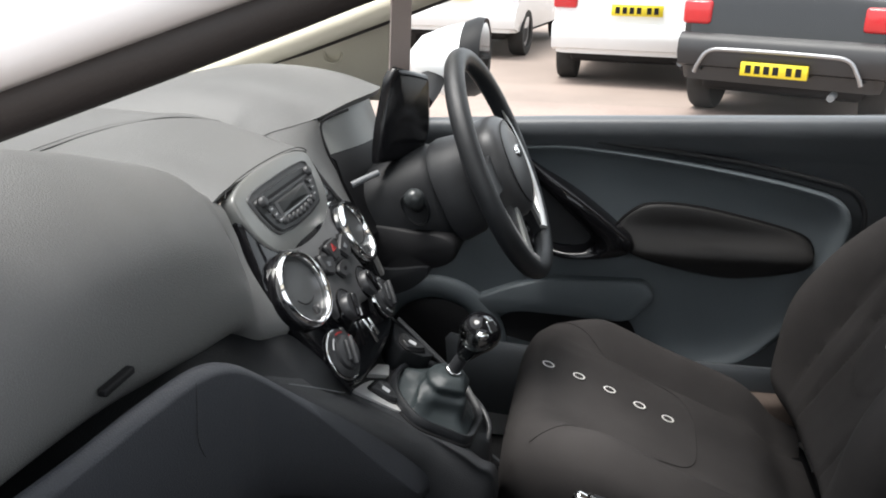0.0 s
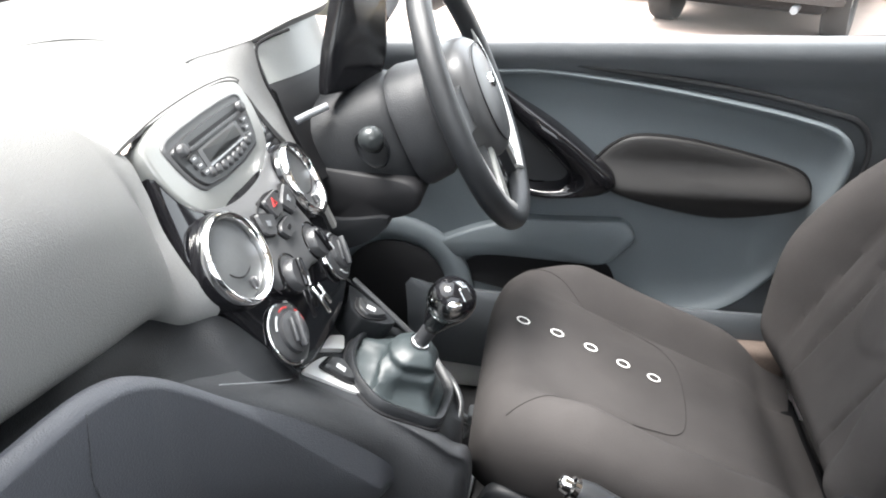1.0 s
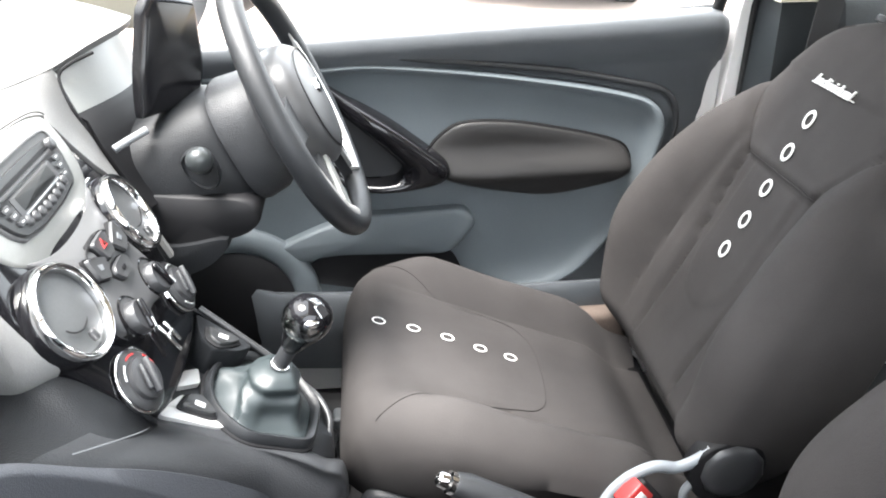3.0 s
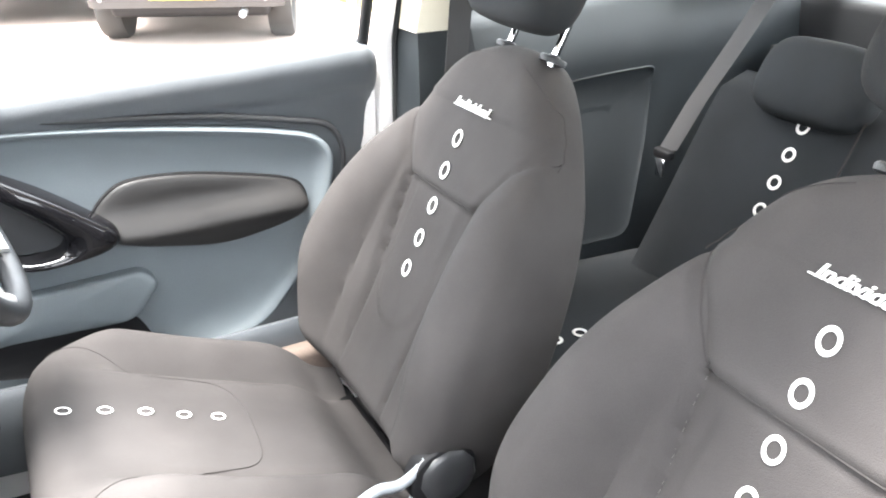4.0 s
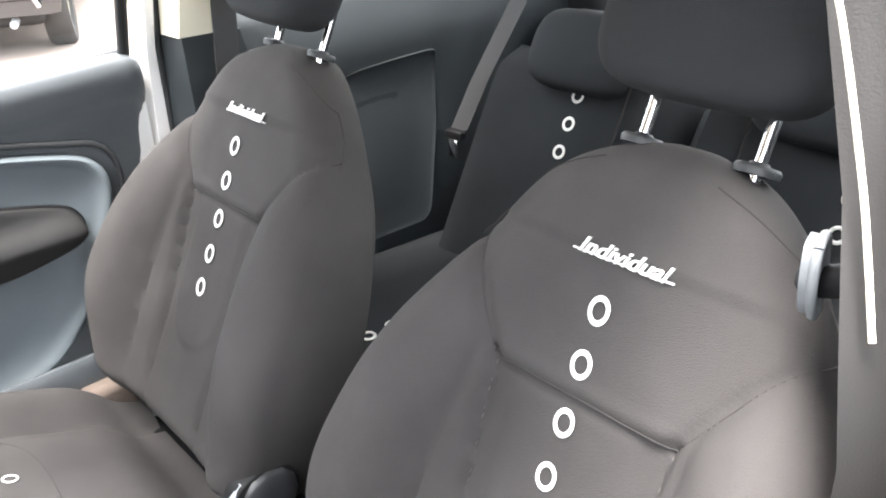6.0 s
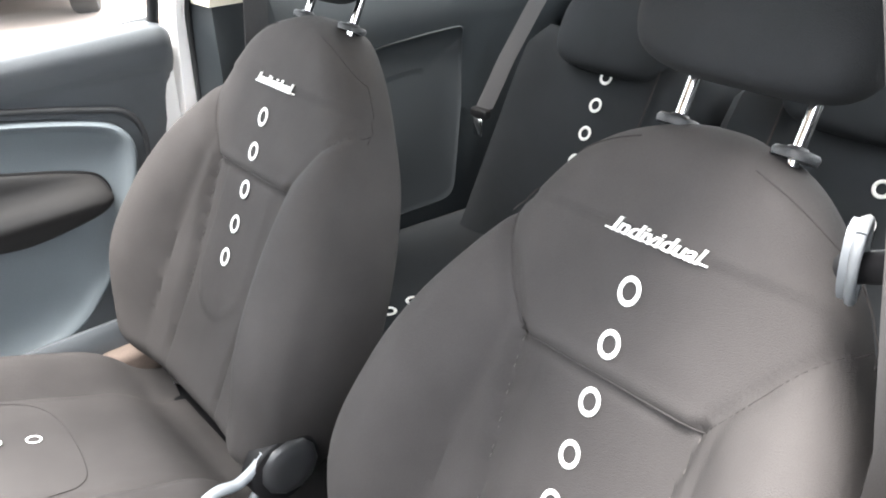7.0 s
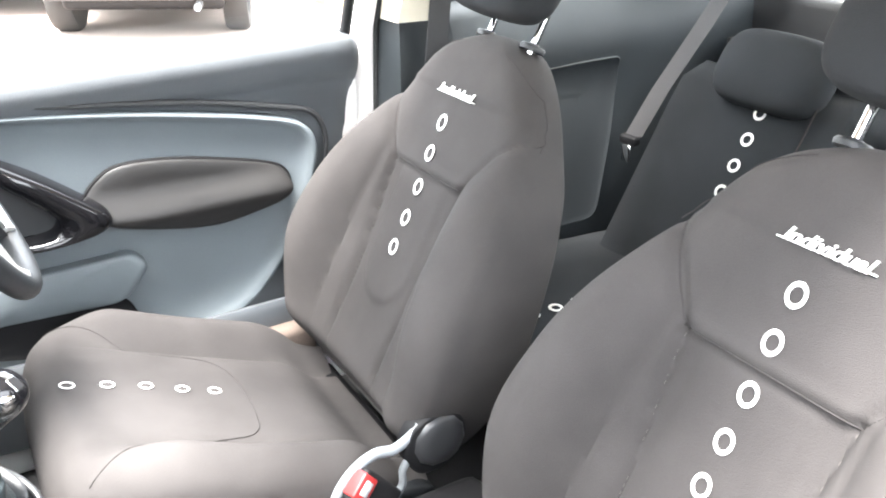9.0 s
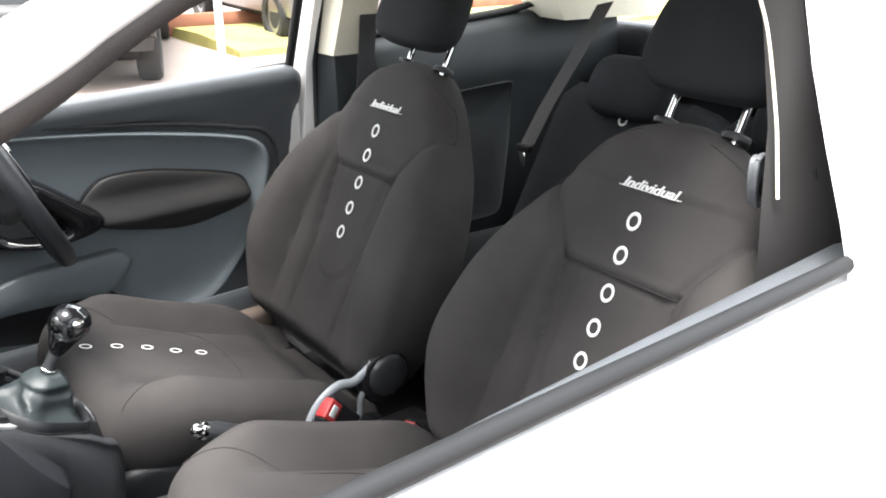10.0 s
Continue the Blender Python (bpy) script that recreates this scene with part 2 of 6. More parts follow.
def writing(name, body, size, m, material, parent, shear=0.0, depth=0.0015, bold=0.0):
    """Raised lettering in the built-in font, each letter a mesh of its own."""

    def word(text):
        cu = bpy.data.curves.new(name, "FONT")
        cu.body, cu.size, cu.shear, cu.extrude, cu.offset = text, size, shear, depth, bold
        tmp = new(name, cu)
        me = bpy.data.meshes.new_from_object(tmp.evaluated_get(bpy.context.evaluated_depsgraph_get()))
        bpy.data.objects.remove(tmp)
        bm = bmesh.new()
        bm.from_mesh(me)
        bpy.data.meshes.remove(me)
        return bm

    def reach(text):
        bm = word(text)
        right = max(v.co.x for v in bm.verts)
        bm.free()
        return right

    full = reach(body)
    for k, ch in enumerate(body):
        at = reach(body[: k + 1]) - reach(ch)
        bm = word(ch)
        bmesh.ops.translate(bm, verts=bm.verts, vec=(at - full / 2, -size * 0.33, 0))
        bmesh.ops.transform(bm, matrix=m, verts=bm.verts)
        part(name, bm, material, parent, smooth=False)

# ---------------------------------------------------------------- ground and car shell
GZ = -0.05


def ground_sheet():
    bm = bmesh.new()
    xs = [-400, -120, -40] + [-20 + 2 * i for i in range(31)] + [60, 140, 400]
    ys = [-400, -100, -30] + [-10 + 2 * i for i in range(26)] + [60, 140, 400]
    rows = [[bm.verts.new((x, y, GZ + 0.02 * noise.noise((x * 0.2, y * 0.2, 0)) * (1 if max(abs(x), abs(y)) < 50 else 0))) for x in xs] for y in ys]
    for a, b in zip(rows, rows[1:]):
        for i in range(len(xs) - 1):
            bm.faces.new((a[i], a[i + 1], b[i + 1], b[i]))
    return bm


structure("ground", ground_sheet(), TARMAC, "worn reddish grey tarmac of a car park", "ground")

shell = thing("car_shell", (0.6, 0, GZ), "white small hatchback body shell with cream pillar trim", "car body")


def floor_pan():
    bm = box((-0.45, -0.70, 0.22), (2.2, 0.70, 0.30), 0.02)
    return bm


part("floor_pan", floor_pan(), CARPET, shell, "charcoal carpeted floor")
part("bulkhead", box((-0.55, -0.72, 0.25), (-0.43, 0.72, 1.10), 0.02), DARK, shell)
part("tunnel", loft([[(x, y, z) for y, z in spline_yz] for x, spline_yz in [(x, [(p.x, p.y) for p in spline([(-0.15, 0.29, 0), (-0.12, h - 0.05, 0), (-0.06, h, 0), (0.06, h, 0), (0.12, h - 0.05, 0), (0.15, 0.29, 0)], 5)]) for x, h in [(-0.43, 0.62), (0.2, 0.56), (0.45, 0.49), (0.7, 0.45), (1.15, 0.42), (1.3, 0.40)]]]), CARPET, shell)
for sgn in (-1, 1):
    side = [(-0.5, 0.66, 0.20), (0.0, 0.70, 0.20), (1.1, 0.70, 0.20), (2.2, 0.64, 0.20)]
    part("sill_beam", loft([[(x, sgn * (y + dy), z) for dy, z in ((-0.05, 0.15), (0.08, 0.12), (0.10, 0.30), (0.02, 0.40), (-0.05, 0.38))] for x, y, _ in side]), WHITE, shell)
    # windscreen pillar: white outside, cream inside
    ap = [Vector((x, sgn * y, z)) for x, y, z in ((-0.46, 0.71, 0.99), (-0.20, 0.645, 1.080), (0.02, 0.59, 1.160), (0.25, 0.513, 1.247), (0.33, 0.465, 1.279), (0.42, 0.425, 1.314), (0.56, 0.41, 1.352), (0.90, 0.43, 1.388), (1.3, 0.45, 1.395), (2.0, 0.47, 1.36))]
    app = spline(ap, 6)
    part("roof_rail", tube([p + Vector((0, sgn * 0.022, 0.026)) for p in app], 0.026, 12, flat=0.8), WHITE, shell)
    part("door_seal", tube(app, 0.0215, 12, flat=0.9), PILLAR, shell, "dark windscreen pillar seal")
    part("pillar_trim", tube([p + Vector((0.0, -sgn * 0.03, 0.008)) for p in app[:40]], 0.024, 12, flat=0.9), CREAM, shell, "cream windscreen pillar trim")
    sail = rounded([(-0.30, 1.03), (0.145, 1.03), (0.155, 1.215), (0.04, 1.18), (-0.12, 1.10)], 0.02, 4)
    part("pillar_sail", pillow(sail, [(1.0, -0.02), (1.0, 0.0), (0.97, 0.006), (0.02, 0.008)], lambda u, v, h, sgn=sgn: (u, sgn * (0.640 - 0.30 * (v - 1.03) - h), v)), CREAM, shell, "cream pillar base cover")
    part("airbag_badge", ring((0.015, sgn * (0.640 - 0.30 * 0.09 - 0.008), 1.12), (0, sgn, -0.3), 0.017, 0.003, 24, 8), CREAM, shell)

# roof and headliner
roof_pts = [(0.50, 1.38), (0.62, 1.40), (0.9, 1.43), (1.3, 1.435), (1.7, 1.42), (2.05, 1.38)]


def roof_sheet(dz, half):
    return loft([[(x, y, z + dz + 0.03 * (1 - (y / half) ** 2)) for y in [half * (k / 8 - 1) for k in range(17)]] + [(x, y, z + dz - 0.012 + 0.03 * (1 - (y / half) ** 2)) for y in [half * (1 - k / 8) for k in range(17)]] for x, z in roof_pts])


part("roof", roof_sheet(0.0, 0.47), WHITE, shell)
part("headliner", roof_sheet(-0.025, 0.45), CREAM, shell, "cream fabric headliner")
ws = part("windscreen", loft([[(-0.44 + 0.96 * k / 8, y * (0.70 - 0.27 * k / 8), 1.02 + 0.38 * (k / 8) ** 0.9 + 0.004) for y in [j / 6 - 1 for j in range(13)]] for k in range(9)], closed=False), GLASS, shell)
ws.visible_shadow = False

for sgn in (-1, 1):
    # centre pillar
    q = lambda x, y, z: (x, sgn * y, z)
    post_rows = ((1.106, 1.135, 0.745, 0.30), (1.108, 1.135, 0.735, 0.85), (1.108, 1.130, 0.712, 1.04), (1.103, 1.12, 0.63, 1.25), (1.095, 1.11, 0.56, 1.38)) if sgn > 0 else ((0.965, 1.335, 0.775, 0.30), (0.965, 1.335, 0.775, 0.85), (0.958, 1.33, 0.735, 1.03), (0.962, 1.33, 0.715, 1.08), (0.970, 1.33, 0.682, 1.15), (1.000, 1.325, 0.638, 1.22), (1.045, 1.32, 0.592, 1.284), (1.08, 1.31, 0.55, 1.37))
    deep = 0.06 if sgn > 0 else 0.02
    part("pillar_outer", loft([[q(x0, y - deep, z), q(x1, y - deep, z), q(x1, y, z), q(x0, y, z)] for x0, x1, y, z in post_rows]), WHITE, shell)
    if sgn < 0:
        part("pillar_front_face", loft([[q(xi, yi, z), q(xo, yo, z), q(xo + 0.012, yo, z), q(xi + 0.012, yi - 0.004, z)] for z, xi, yi, xo, yo in ((0.60, 0.96, 0.615, 1.075, 0.67), (1.0, 0.975, 0.607, 1.075, 0.658), (1.07, 1.009, 0.58, 1.078, 0.628), (1.139, 1.045, 0.553, 1.08, 0.598), (1.265, 1.075, 0.505, 1.083, 0.553), (1.37, 1.07, 0.47, 1.08, 0.525))]), PILLARFELT, shell, "dark brown pillar front face")
        part("pillar_trim_edge", tube(spline([q(1.008, 0.600, 1.07), q(1.022, 0.583, 1.115), q(1.035, 0.567, 1.153), q(1.048, 0.537, 1.230), q(1.048, 0.521, 1.270), q(1.045, 0.49, 1.33)], 5), 0.0023, 8, flat=0.7), CREAM, shell, "cream edge of the pillar cover")
    part("pillar_lower_trim", loft([[q(x0, 0.55 + i, z), q(x1, 0.55 + i, z), q(x1 + 0.01, 0.66, z), q(x0 - 0.01, 0.655, z)] for x0, x1, i, z in ((1.13, 1.33, 0.02, 0.30), (1.135, 1.31, 0.01, 0.7), (1.14, 1.27, 0.02, 0.95), (1.142, 1.25, 0.03, 1.066))]), REARTRIM, shell, "charcoal plastic centre pillar cover")
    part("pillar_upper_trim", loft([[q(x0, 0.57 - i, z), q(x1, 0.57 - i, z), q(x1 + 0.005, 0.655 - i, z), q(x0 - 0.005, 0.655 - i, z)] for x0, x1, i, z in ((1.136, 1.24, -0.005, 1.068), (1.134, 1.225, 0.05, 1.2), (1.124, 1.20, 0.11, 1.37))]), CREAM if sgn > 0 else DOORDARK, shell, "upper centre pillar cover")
    part("pillar_seal", tube([q(1.128, 0.655, 0.42), q(1.129, 0.652, 0.9), q(1.129, 0.648, 1.05), q(1.122, 0.58, 1.25), q(1.112, 0.53, 1.37)], 0.006, 8), RUBBER, shell)
    # rear side panel, window and belt-line
    part("rear_side_trim", loft([[q(x, y, z) for y, z in ((0.69, 0.28), (0.52, 0.30), (0.50, 0.60), (0.545, 0.80), (0.575, 0.93), (0.565, 0.97), (0.585, 1.06 + dz), (0.62, 1.09 + dz), (0.70, 1.09 + dz))] for x, dz in ((1.25, 0), (1.45, 0.012), (1.65, 0.03), (1.85, 0.05), (2.1, 0.06))]), REARTRIM, shell, "charcoal plastic rear side trim")
    ysurf = lambda z: lerp_table([(0.30, 0.52), (0.60, 0.50), (0.80, 0.545), (0.93, 0.575), (0.97, 0.565), (1.06, 0.585)], z)
    inset = rounded([(1.27, 0.62), (1.29, 0.885), (1.36, 0.915), (1.47, 0.950), (1.58, 0.958), (1.69, 0.962), (1.655, 0.80), (1.59, 0.62)], 0.03, 4)
    part("rear_arm_recess", pillow(inset, [(1.0, -0.01), (1.0, 0.003), (0.985, 0.0055), (0.965, 0.0035), (0.94, 0.0015), (0.7, 0.002), (0.4, 0.002), (0.02, 0.002)], lambda u, v, h: q(u, ysurf(v) - h, v)), REARINSET, shell, "dark recessed rear arm panel")
    part("rear_outer_skin", box((1.14, min(sgn * 0.70, sgn * 0.78), 0.15), (2.3, max(sgn * 0.70, sgn * 0.78), 1.07), 0.03), WHITE, shell)
    part("rear_pillar_trim", loft([[q(x0, 0.50, z), q(2.15, 0.48, z), q(2.15, 0.66, z), q(x0, 0.64, z)] for x0, z in ((1.80, 1.115), (1.72, 1.22), (1.64, 1.39))]), CREAM, shell, "cream rear pillar cover")
    rw = part("rear_side_glass", loft([[q(1.25, 0.655, 1.08), q(1.9, 0.645, 1.13)], [q(1.22, 0.53, 1.38), q(1.75, 0.52, 1.38)]], closed=False), GLASS, shell)
    rw.visible_shadow = False
    part("rear_window_seal", tube([q(1.25, 0.63, 1.098), q(1.5, 0.63, 1.115), q(1.72, 0.625, 1.135), q(1.80, 0.60, 1.155), q(1.74, 0.58, 1.25), q(1.66, 0.57, 1.36)], 0.011, 8), RUBBER, shell)
part("tailgate", box((2.12, -0.68, 0.25), (2.22, 0.68, 1.08), 0.03), DARK, shell)
part("parcel_shelf", box((1.98, -0.54, 0.960), (2.14, 0.54, 0.980), 0.006), CARPET, shell)
tg = part("rear_glass", loft([[(2.18, -0.6, 1.08), (2.18, 0.6, 1.08)], [(2.06, -0.54, 1.40), (2.06, 0.54, 1.40)]], closed=False), GLASS, shell)
tg.visible_shadow = False

# ---------------------------------------------------------------- doors


def make_door(sgn, name, label):
    d = thing(name, (0.5, sgn * 0.72, 0.3), label, "door", "", "structure")
    P = lambda x, z, h: (x, sgn * (0.668 - h), z)
    # outer skin and belt
    drop = lambda x: (0.012 + 0.075 * (1.087 - x)) if sgn > 0 else 0.0
    skin = [(0.755, 0.30), (0.79, 0.45), (0.80, 0.70), (0.775, 0.90), (0.742, 0.99), (0.722, 1.025)]
    part("outer_skin", loft([[(x, sgn * (y - dy), z) for y, z in [(y, z - drop(x) * smoothstep(0.8, 1.02, z)) for y, z in skin]] + [(x, sgn * 0.69, 1.02 - drop(x)), (x, sgn * 0.69, 0.30)] for x, dy in ((-0.32, 0.03), (0.0, 0.008), (0.5, 0.0), (1.0, 0.0), (1.104, 0.004))]), WHITE, d)
    part("belt_seal", tube([(x, sgn * y, z - 0.9 * drop(x)) for x, y, z in ((-0.28, 0.70, 1.028), (0.2, 0.712, 1.034), (0.7, 0.712, 1.038), (1.085, 0.71, 1.042))], 0.011 if sgn > 0 else 0.009, 8, flat=1.0), RUBBER, d, "window seal strip")
    # inner panel: rounded top shelf and upright face
    prof = [(0.705, 1.026), (0.690, 1.039), (0.668, 1.042), (0.650, 1.034), (0.646, 1.008), (0.660, 0.975), (0.682, 0.93), (0.688, 0.80), (0.684, 0.55), (0.660, 0.42), (0.69, 0.33), (0.71, 0.35)]
    sec = spline([(y, z, 0) for y, z in prof], 4)
    part("upper_panel", loft([[(x, sgn * (p.x + dy), p.y - dz * smoothstep(0.85, 1.03, p.y)) for p in sec] for x, dz, dy in [(x, dz + (0.014 if sgn < 0 else 0), dy) for x, dz, dy in ((-0.30, 0.07, 0.03), (0.1, 0.053, 0.0), (0.45, 0.030, 0.0), (0.8, 0.012, 0.0), (1.048, 0.0, 0.0), (1.078, 0.002, 0.003), (1.096, 0.014, 0.012), (1.103, 0.035, 0.03))]]), DOORDARK, d, "charcoal grained upper door panel")
    # blue-grey bowl with a raised lip
    bowl = smooth2([(0.02, 0.915), (0.25, 0.943), (0.40, 0.956), (0.48, 0.959), (0.64, 0.945), (0.78, 0.926), (0.90, 0.905), (0.975, 0.882), (1.003, 0.838), (0.992, 0.765), (0.962, 0.69), (0.915, 0.605), (0.84, 0.530), (0.74, 0.500), (0.55, 0.48), (0.30, 0.46), (0.05, 0.50), (-0.05, 0.70)], 5)
    part("bowl_panel", pillow(bowl, [(1.0, -0.03), (1.0, 0.007), (0.994, 0.014), (0.982, 0.018), (0.965, 0.0175), (0.945, 0.012), (0.90, 0.002), (0.75, -0.002), (0.5, -0.0035), (0.02, -0.0035)], P), DOORBLUE, d, "blue-grey moulded door bowl")
    # long swoosh crease over the bowl
    part("swoosh_trim", tube(spline([P(x, z, h) for x, z, h in ((0.455, 0.988, 0.015), (0.50, 0.974, 0.013), (0.57, 0.965, 0.010), (0.66, 0.957, 0.007), (0.80, 0.941, 0.003), (0.93, 0.917, 0.002), (1.0, 0.897, 0.001), (1.026, 0.845, 0.0), (1.018, 0.77, -0.001))], 5), 0.010, 8, radii=[lerp_table([(0, 0.001), (5, 0.004), (10, 0.0058), (30, 0.006), (35, 0.005), (40, 0.002)], k) for k in range(41)]), DARK, d)
    # arm pad
    pad = smooth2([(0.572, 0.800), (0.600, 0.835), (0.640, 0.853), (0.72, 0.852), (0.82, 0.835), (0.912, 0.812), (0.940, 0.788), (0.941, 0.758), (0.905, 0.734), (0.80, 0.714), (0.70, 0.724), (0.62, 0.745), (0.582, 0.765)], 5)

    def padplace(u, v, h):
        return P(u, v, h + (0.026 * smoothstep(0.815, 0.762 - 0.02 * smoothstep(0.9, 0.6, u), v) - 0.014 * smoothstep(0.765, 0.72, v)) * (1 if h > 0.005 else 0))

    part("arm_pad", pillow(pad, [(1.0, -0.01), (1.0, 0.004), (0.98, 0.009), (0.95, 0.012), (0.9, 0.014), (0.8, 0.015), (0.7, 0.016), (0.6, 0.016), (0.5, 0.016), (0.4, 0.016), (0.25, 0.016), (0.02, 0.016)], padplace), PADFAB, d, "dark brown vinyl arm pad")
    part("pad_piping", tube([P(u, v, 0.006) for u, v in pad + pad[:1]], 0.003, 6), BLACK, d)
    # lower panel with the pocket under it
    low = rounded([(0.28, 0.618), (0.36, 0.655), (0.44, 0.682), (0.638, 0.692), (0.664, 0.662), (0.616, 0.600), (0.40, 0.605), (0.32, 0.592)], 0.025)
    part("pocket_cover", pillow(low, [(1.0, -0.005), (1.0, 0.016), (0.97, 0.022), (0.9, 0.024), (0.02, 0.024)], P), DOORBLUE, d)
    slot = rounded([(0.322, 0.545), (0.35, 0.582), (0.40, 0.600), (0.616, 0.600), (0.645, 0.54), (0.45, 0.52)], 0.02)
    part("pocket_opening", pillow(slot, [(1.0, -0.004), (1.0, 0.004), (0.95, 0.002), (0.02, 0.0015)], P), BLACK, d)
    part("pocket_bin", loft([[P(x, z, h + e) for z, h in ((0.36, 0.0), (0.37, 0.05), (0.45, 0.065), (0.530, 0.07), (0.545, 0.062), (0.540, 0.045), (0.45, 0.0))] for x, e in ((0.22, -0.05), (0.28, -0.01), (0.40, 0.0), (0.70, 0.0), (0.95, -0.01), (1.02, -0.05))]), DOORDARK, d)
    # loudspeaker
    part("speaker_grille", lathe(P(0.212, 0.511, 0.02), (0, -sgn, 0), [(0.106, -0.03), (0.106, 0.0), (0.095, 0.006), (0.05, 0.010), (0.001, 0.011)], 40), BLACK, d, "round black speaker grille")
    part("speaker_surround", ring(P(0.212, 0.511, 0.012), (0, -sgn, 0), 0.129, 0.026, 48, 12, flat=0.6), DOORBLUE, d)
    # pull handle: glossy black loop
    outer = smooth2([(0.35, 0.945), (0.43, 0.908), (0.50, 0.868), (0.57, 0.815), (0.606, 0.783), (0.597, 0.757), (0.53, 0.742), (0.45, 0.742), (0.375, 0.765), (0.335, 0.85)], 4)
    inner = smooth2([(0.395, 0.885), (0.435, 0.868), (0.470, 0.842), (0.508, 0.806), (0.524, 0.786), (0.519, 0.766), (0.50, 0.758), (0.455, 0.757), (0.415, 0.775), (0.385, 0.83)], 4)
    mix = lambda k, h: [P(a[0] * (1 - k) + b[0] * k, a[1] * (1 - k) + b[1] * k, h * smoothstep(0.33, 0.50, a[0]) + 0.010) for a, b in zip(outer, inner)]
    part("pull_handle", loft([mix(0.0, 0.0), mix(0.0, 0.036), mix(0.08, 0.046), mix(0.25, 0.052), mix(0.6, 0.052), mix(0.9, 0.046), mix(1.0, 0.034), mix(1.0, 0.0)], caps=False), GLOSS, d, "gloss black door pull")
    part("handle_pocket", pillow(rounded([(0.38, 0.89), (0.43, 0.88), (0.53, 0.80), (0.525, 0.755), (0.41, 0.76), (0.37, 0.82)], 0.02), [(1.0, -0.004), (1.0, 0.012), (0.95, 0.012), (0.02, 0.010)], P), DARK, d)
    # window channel, at the rear of the glass
    if sgn > 0:
        part("window_channel", tube([(1.078, sgn * 0.685, 1.02), (1.073, sgn * 0.605, 1.2), (1.063, sgn * 0.53, 1.37)], 0.011, 8), RUBBER, d)
    return d


door_r = make_door(1, "door_1", "closed driver's door with blue-grey moulded panel and dark arm pad")
door_l = make_door(-1, "door_2", "closed white passenger door with its window lowered")
gl = part("window_pane", loft([[(-0.25, 0.695, 1.03), (1.07, 0.695, 1.035)], [(0.50, 0.51, 1.33), (1.03, 0.52, 1.37)]], closed=False), GLASS, door_r)
gl.visible_shadow = False

# door mirror outside the driver's window
mir = thing("door_mirror", (0.15, 0.78, 1.0), "white door mirror with a black inner shell", "mirror")
egg = lambda x, w, h, dz: [(x, 0.925 + w * math.cos(a), 1.075 + dz + h * math.sin(a)) for a in [2 * math.pi * k / 28 for k in range(28)]]
part("shell", loft([egg(0.09, 0.03, 0.02, 0), egg(0.12, 0.075, 0.055, 0), egg(0.17, 0.10, 0.075, 0.0), egg(0.22, 0.105, 0.080, 0.006)]), WHITE, mir)
part("bezel", loft([egg(0.218, 0.106, 0.082, 0.006), egg(0.245, 0.106, 0.086, 0.012), egg(0.262, 0.098, 0.080, 0.016), egg(0.258, 0.09, 0.072, 0.016)]), BLACK, mir, "black mirror bezel")
part("glass", loft([egg(0.2585, 0.089, 0.071, 0.016), egg(0.260, 0.088, 0.070, 0.016), egg(0.260, 0.01, 0.01, 0.016)]), CARGLASS, mir)
part("arm", tube([(0.16, 0.70, 1.02), (0.16, 0.78, 1.03), (0.16, 0.85, 1.05)], 0.03, 10, flat=0.6), BLACK, mir)

# ---------------------------------------------------------------- front seats


def BK(y, q, d):
    """On the backrest: y across, q height along its front plane, d proud of it."""
    return Vector((1.09 + (q - 0.95) * 0.482 - 0.9 * d, y, q + 0.434 * d))


W_TAB = [(0.50, 0.20), (0.54, 0.232), (0.58, 0.256), (0.63, 0.272), (0.70, 0.278), (0.78, 0.266), (0.85, 0.246), (0.92, 0.214), (0.97, 0.186), (1.01, 0.164), (1.04, 0.142), (1.065, 0.115), (1.082, 0.088), (1.094, 0.055), (1.10, 0.02)]
B_TAB = [(0.50, 0.015), (0.58, 0.035), (0.68, 0.062), (0.78, 0.060), (0.86, 0.045), (0.93, 0.023), (1.0, 0.003), (1.1, 0.0)]


def panel_edge(q):
    """Half width of the recessed centre panel at the height q."""
    return 0.105 - 0.016 * smoothstep(0.87, 0.70, q)


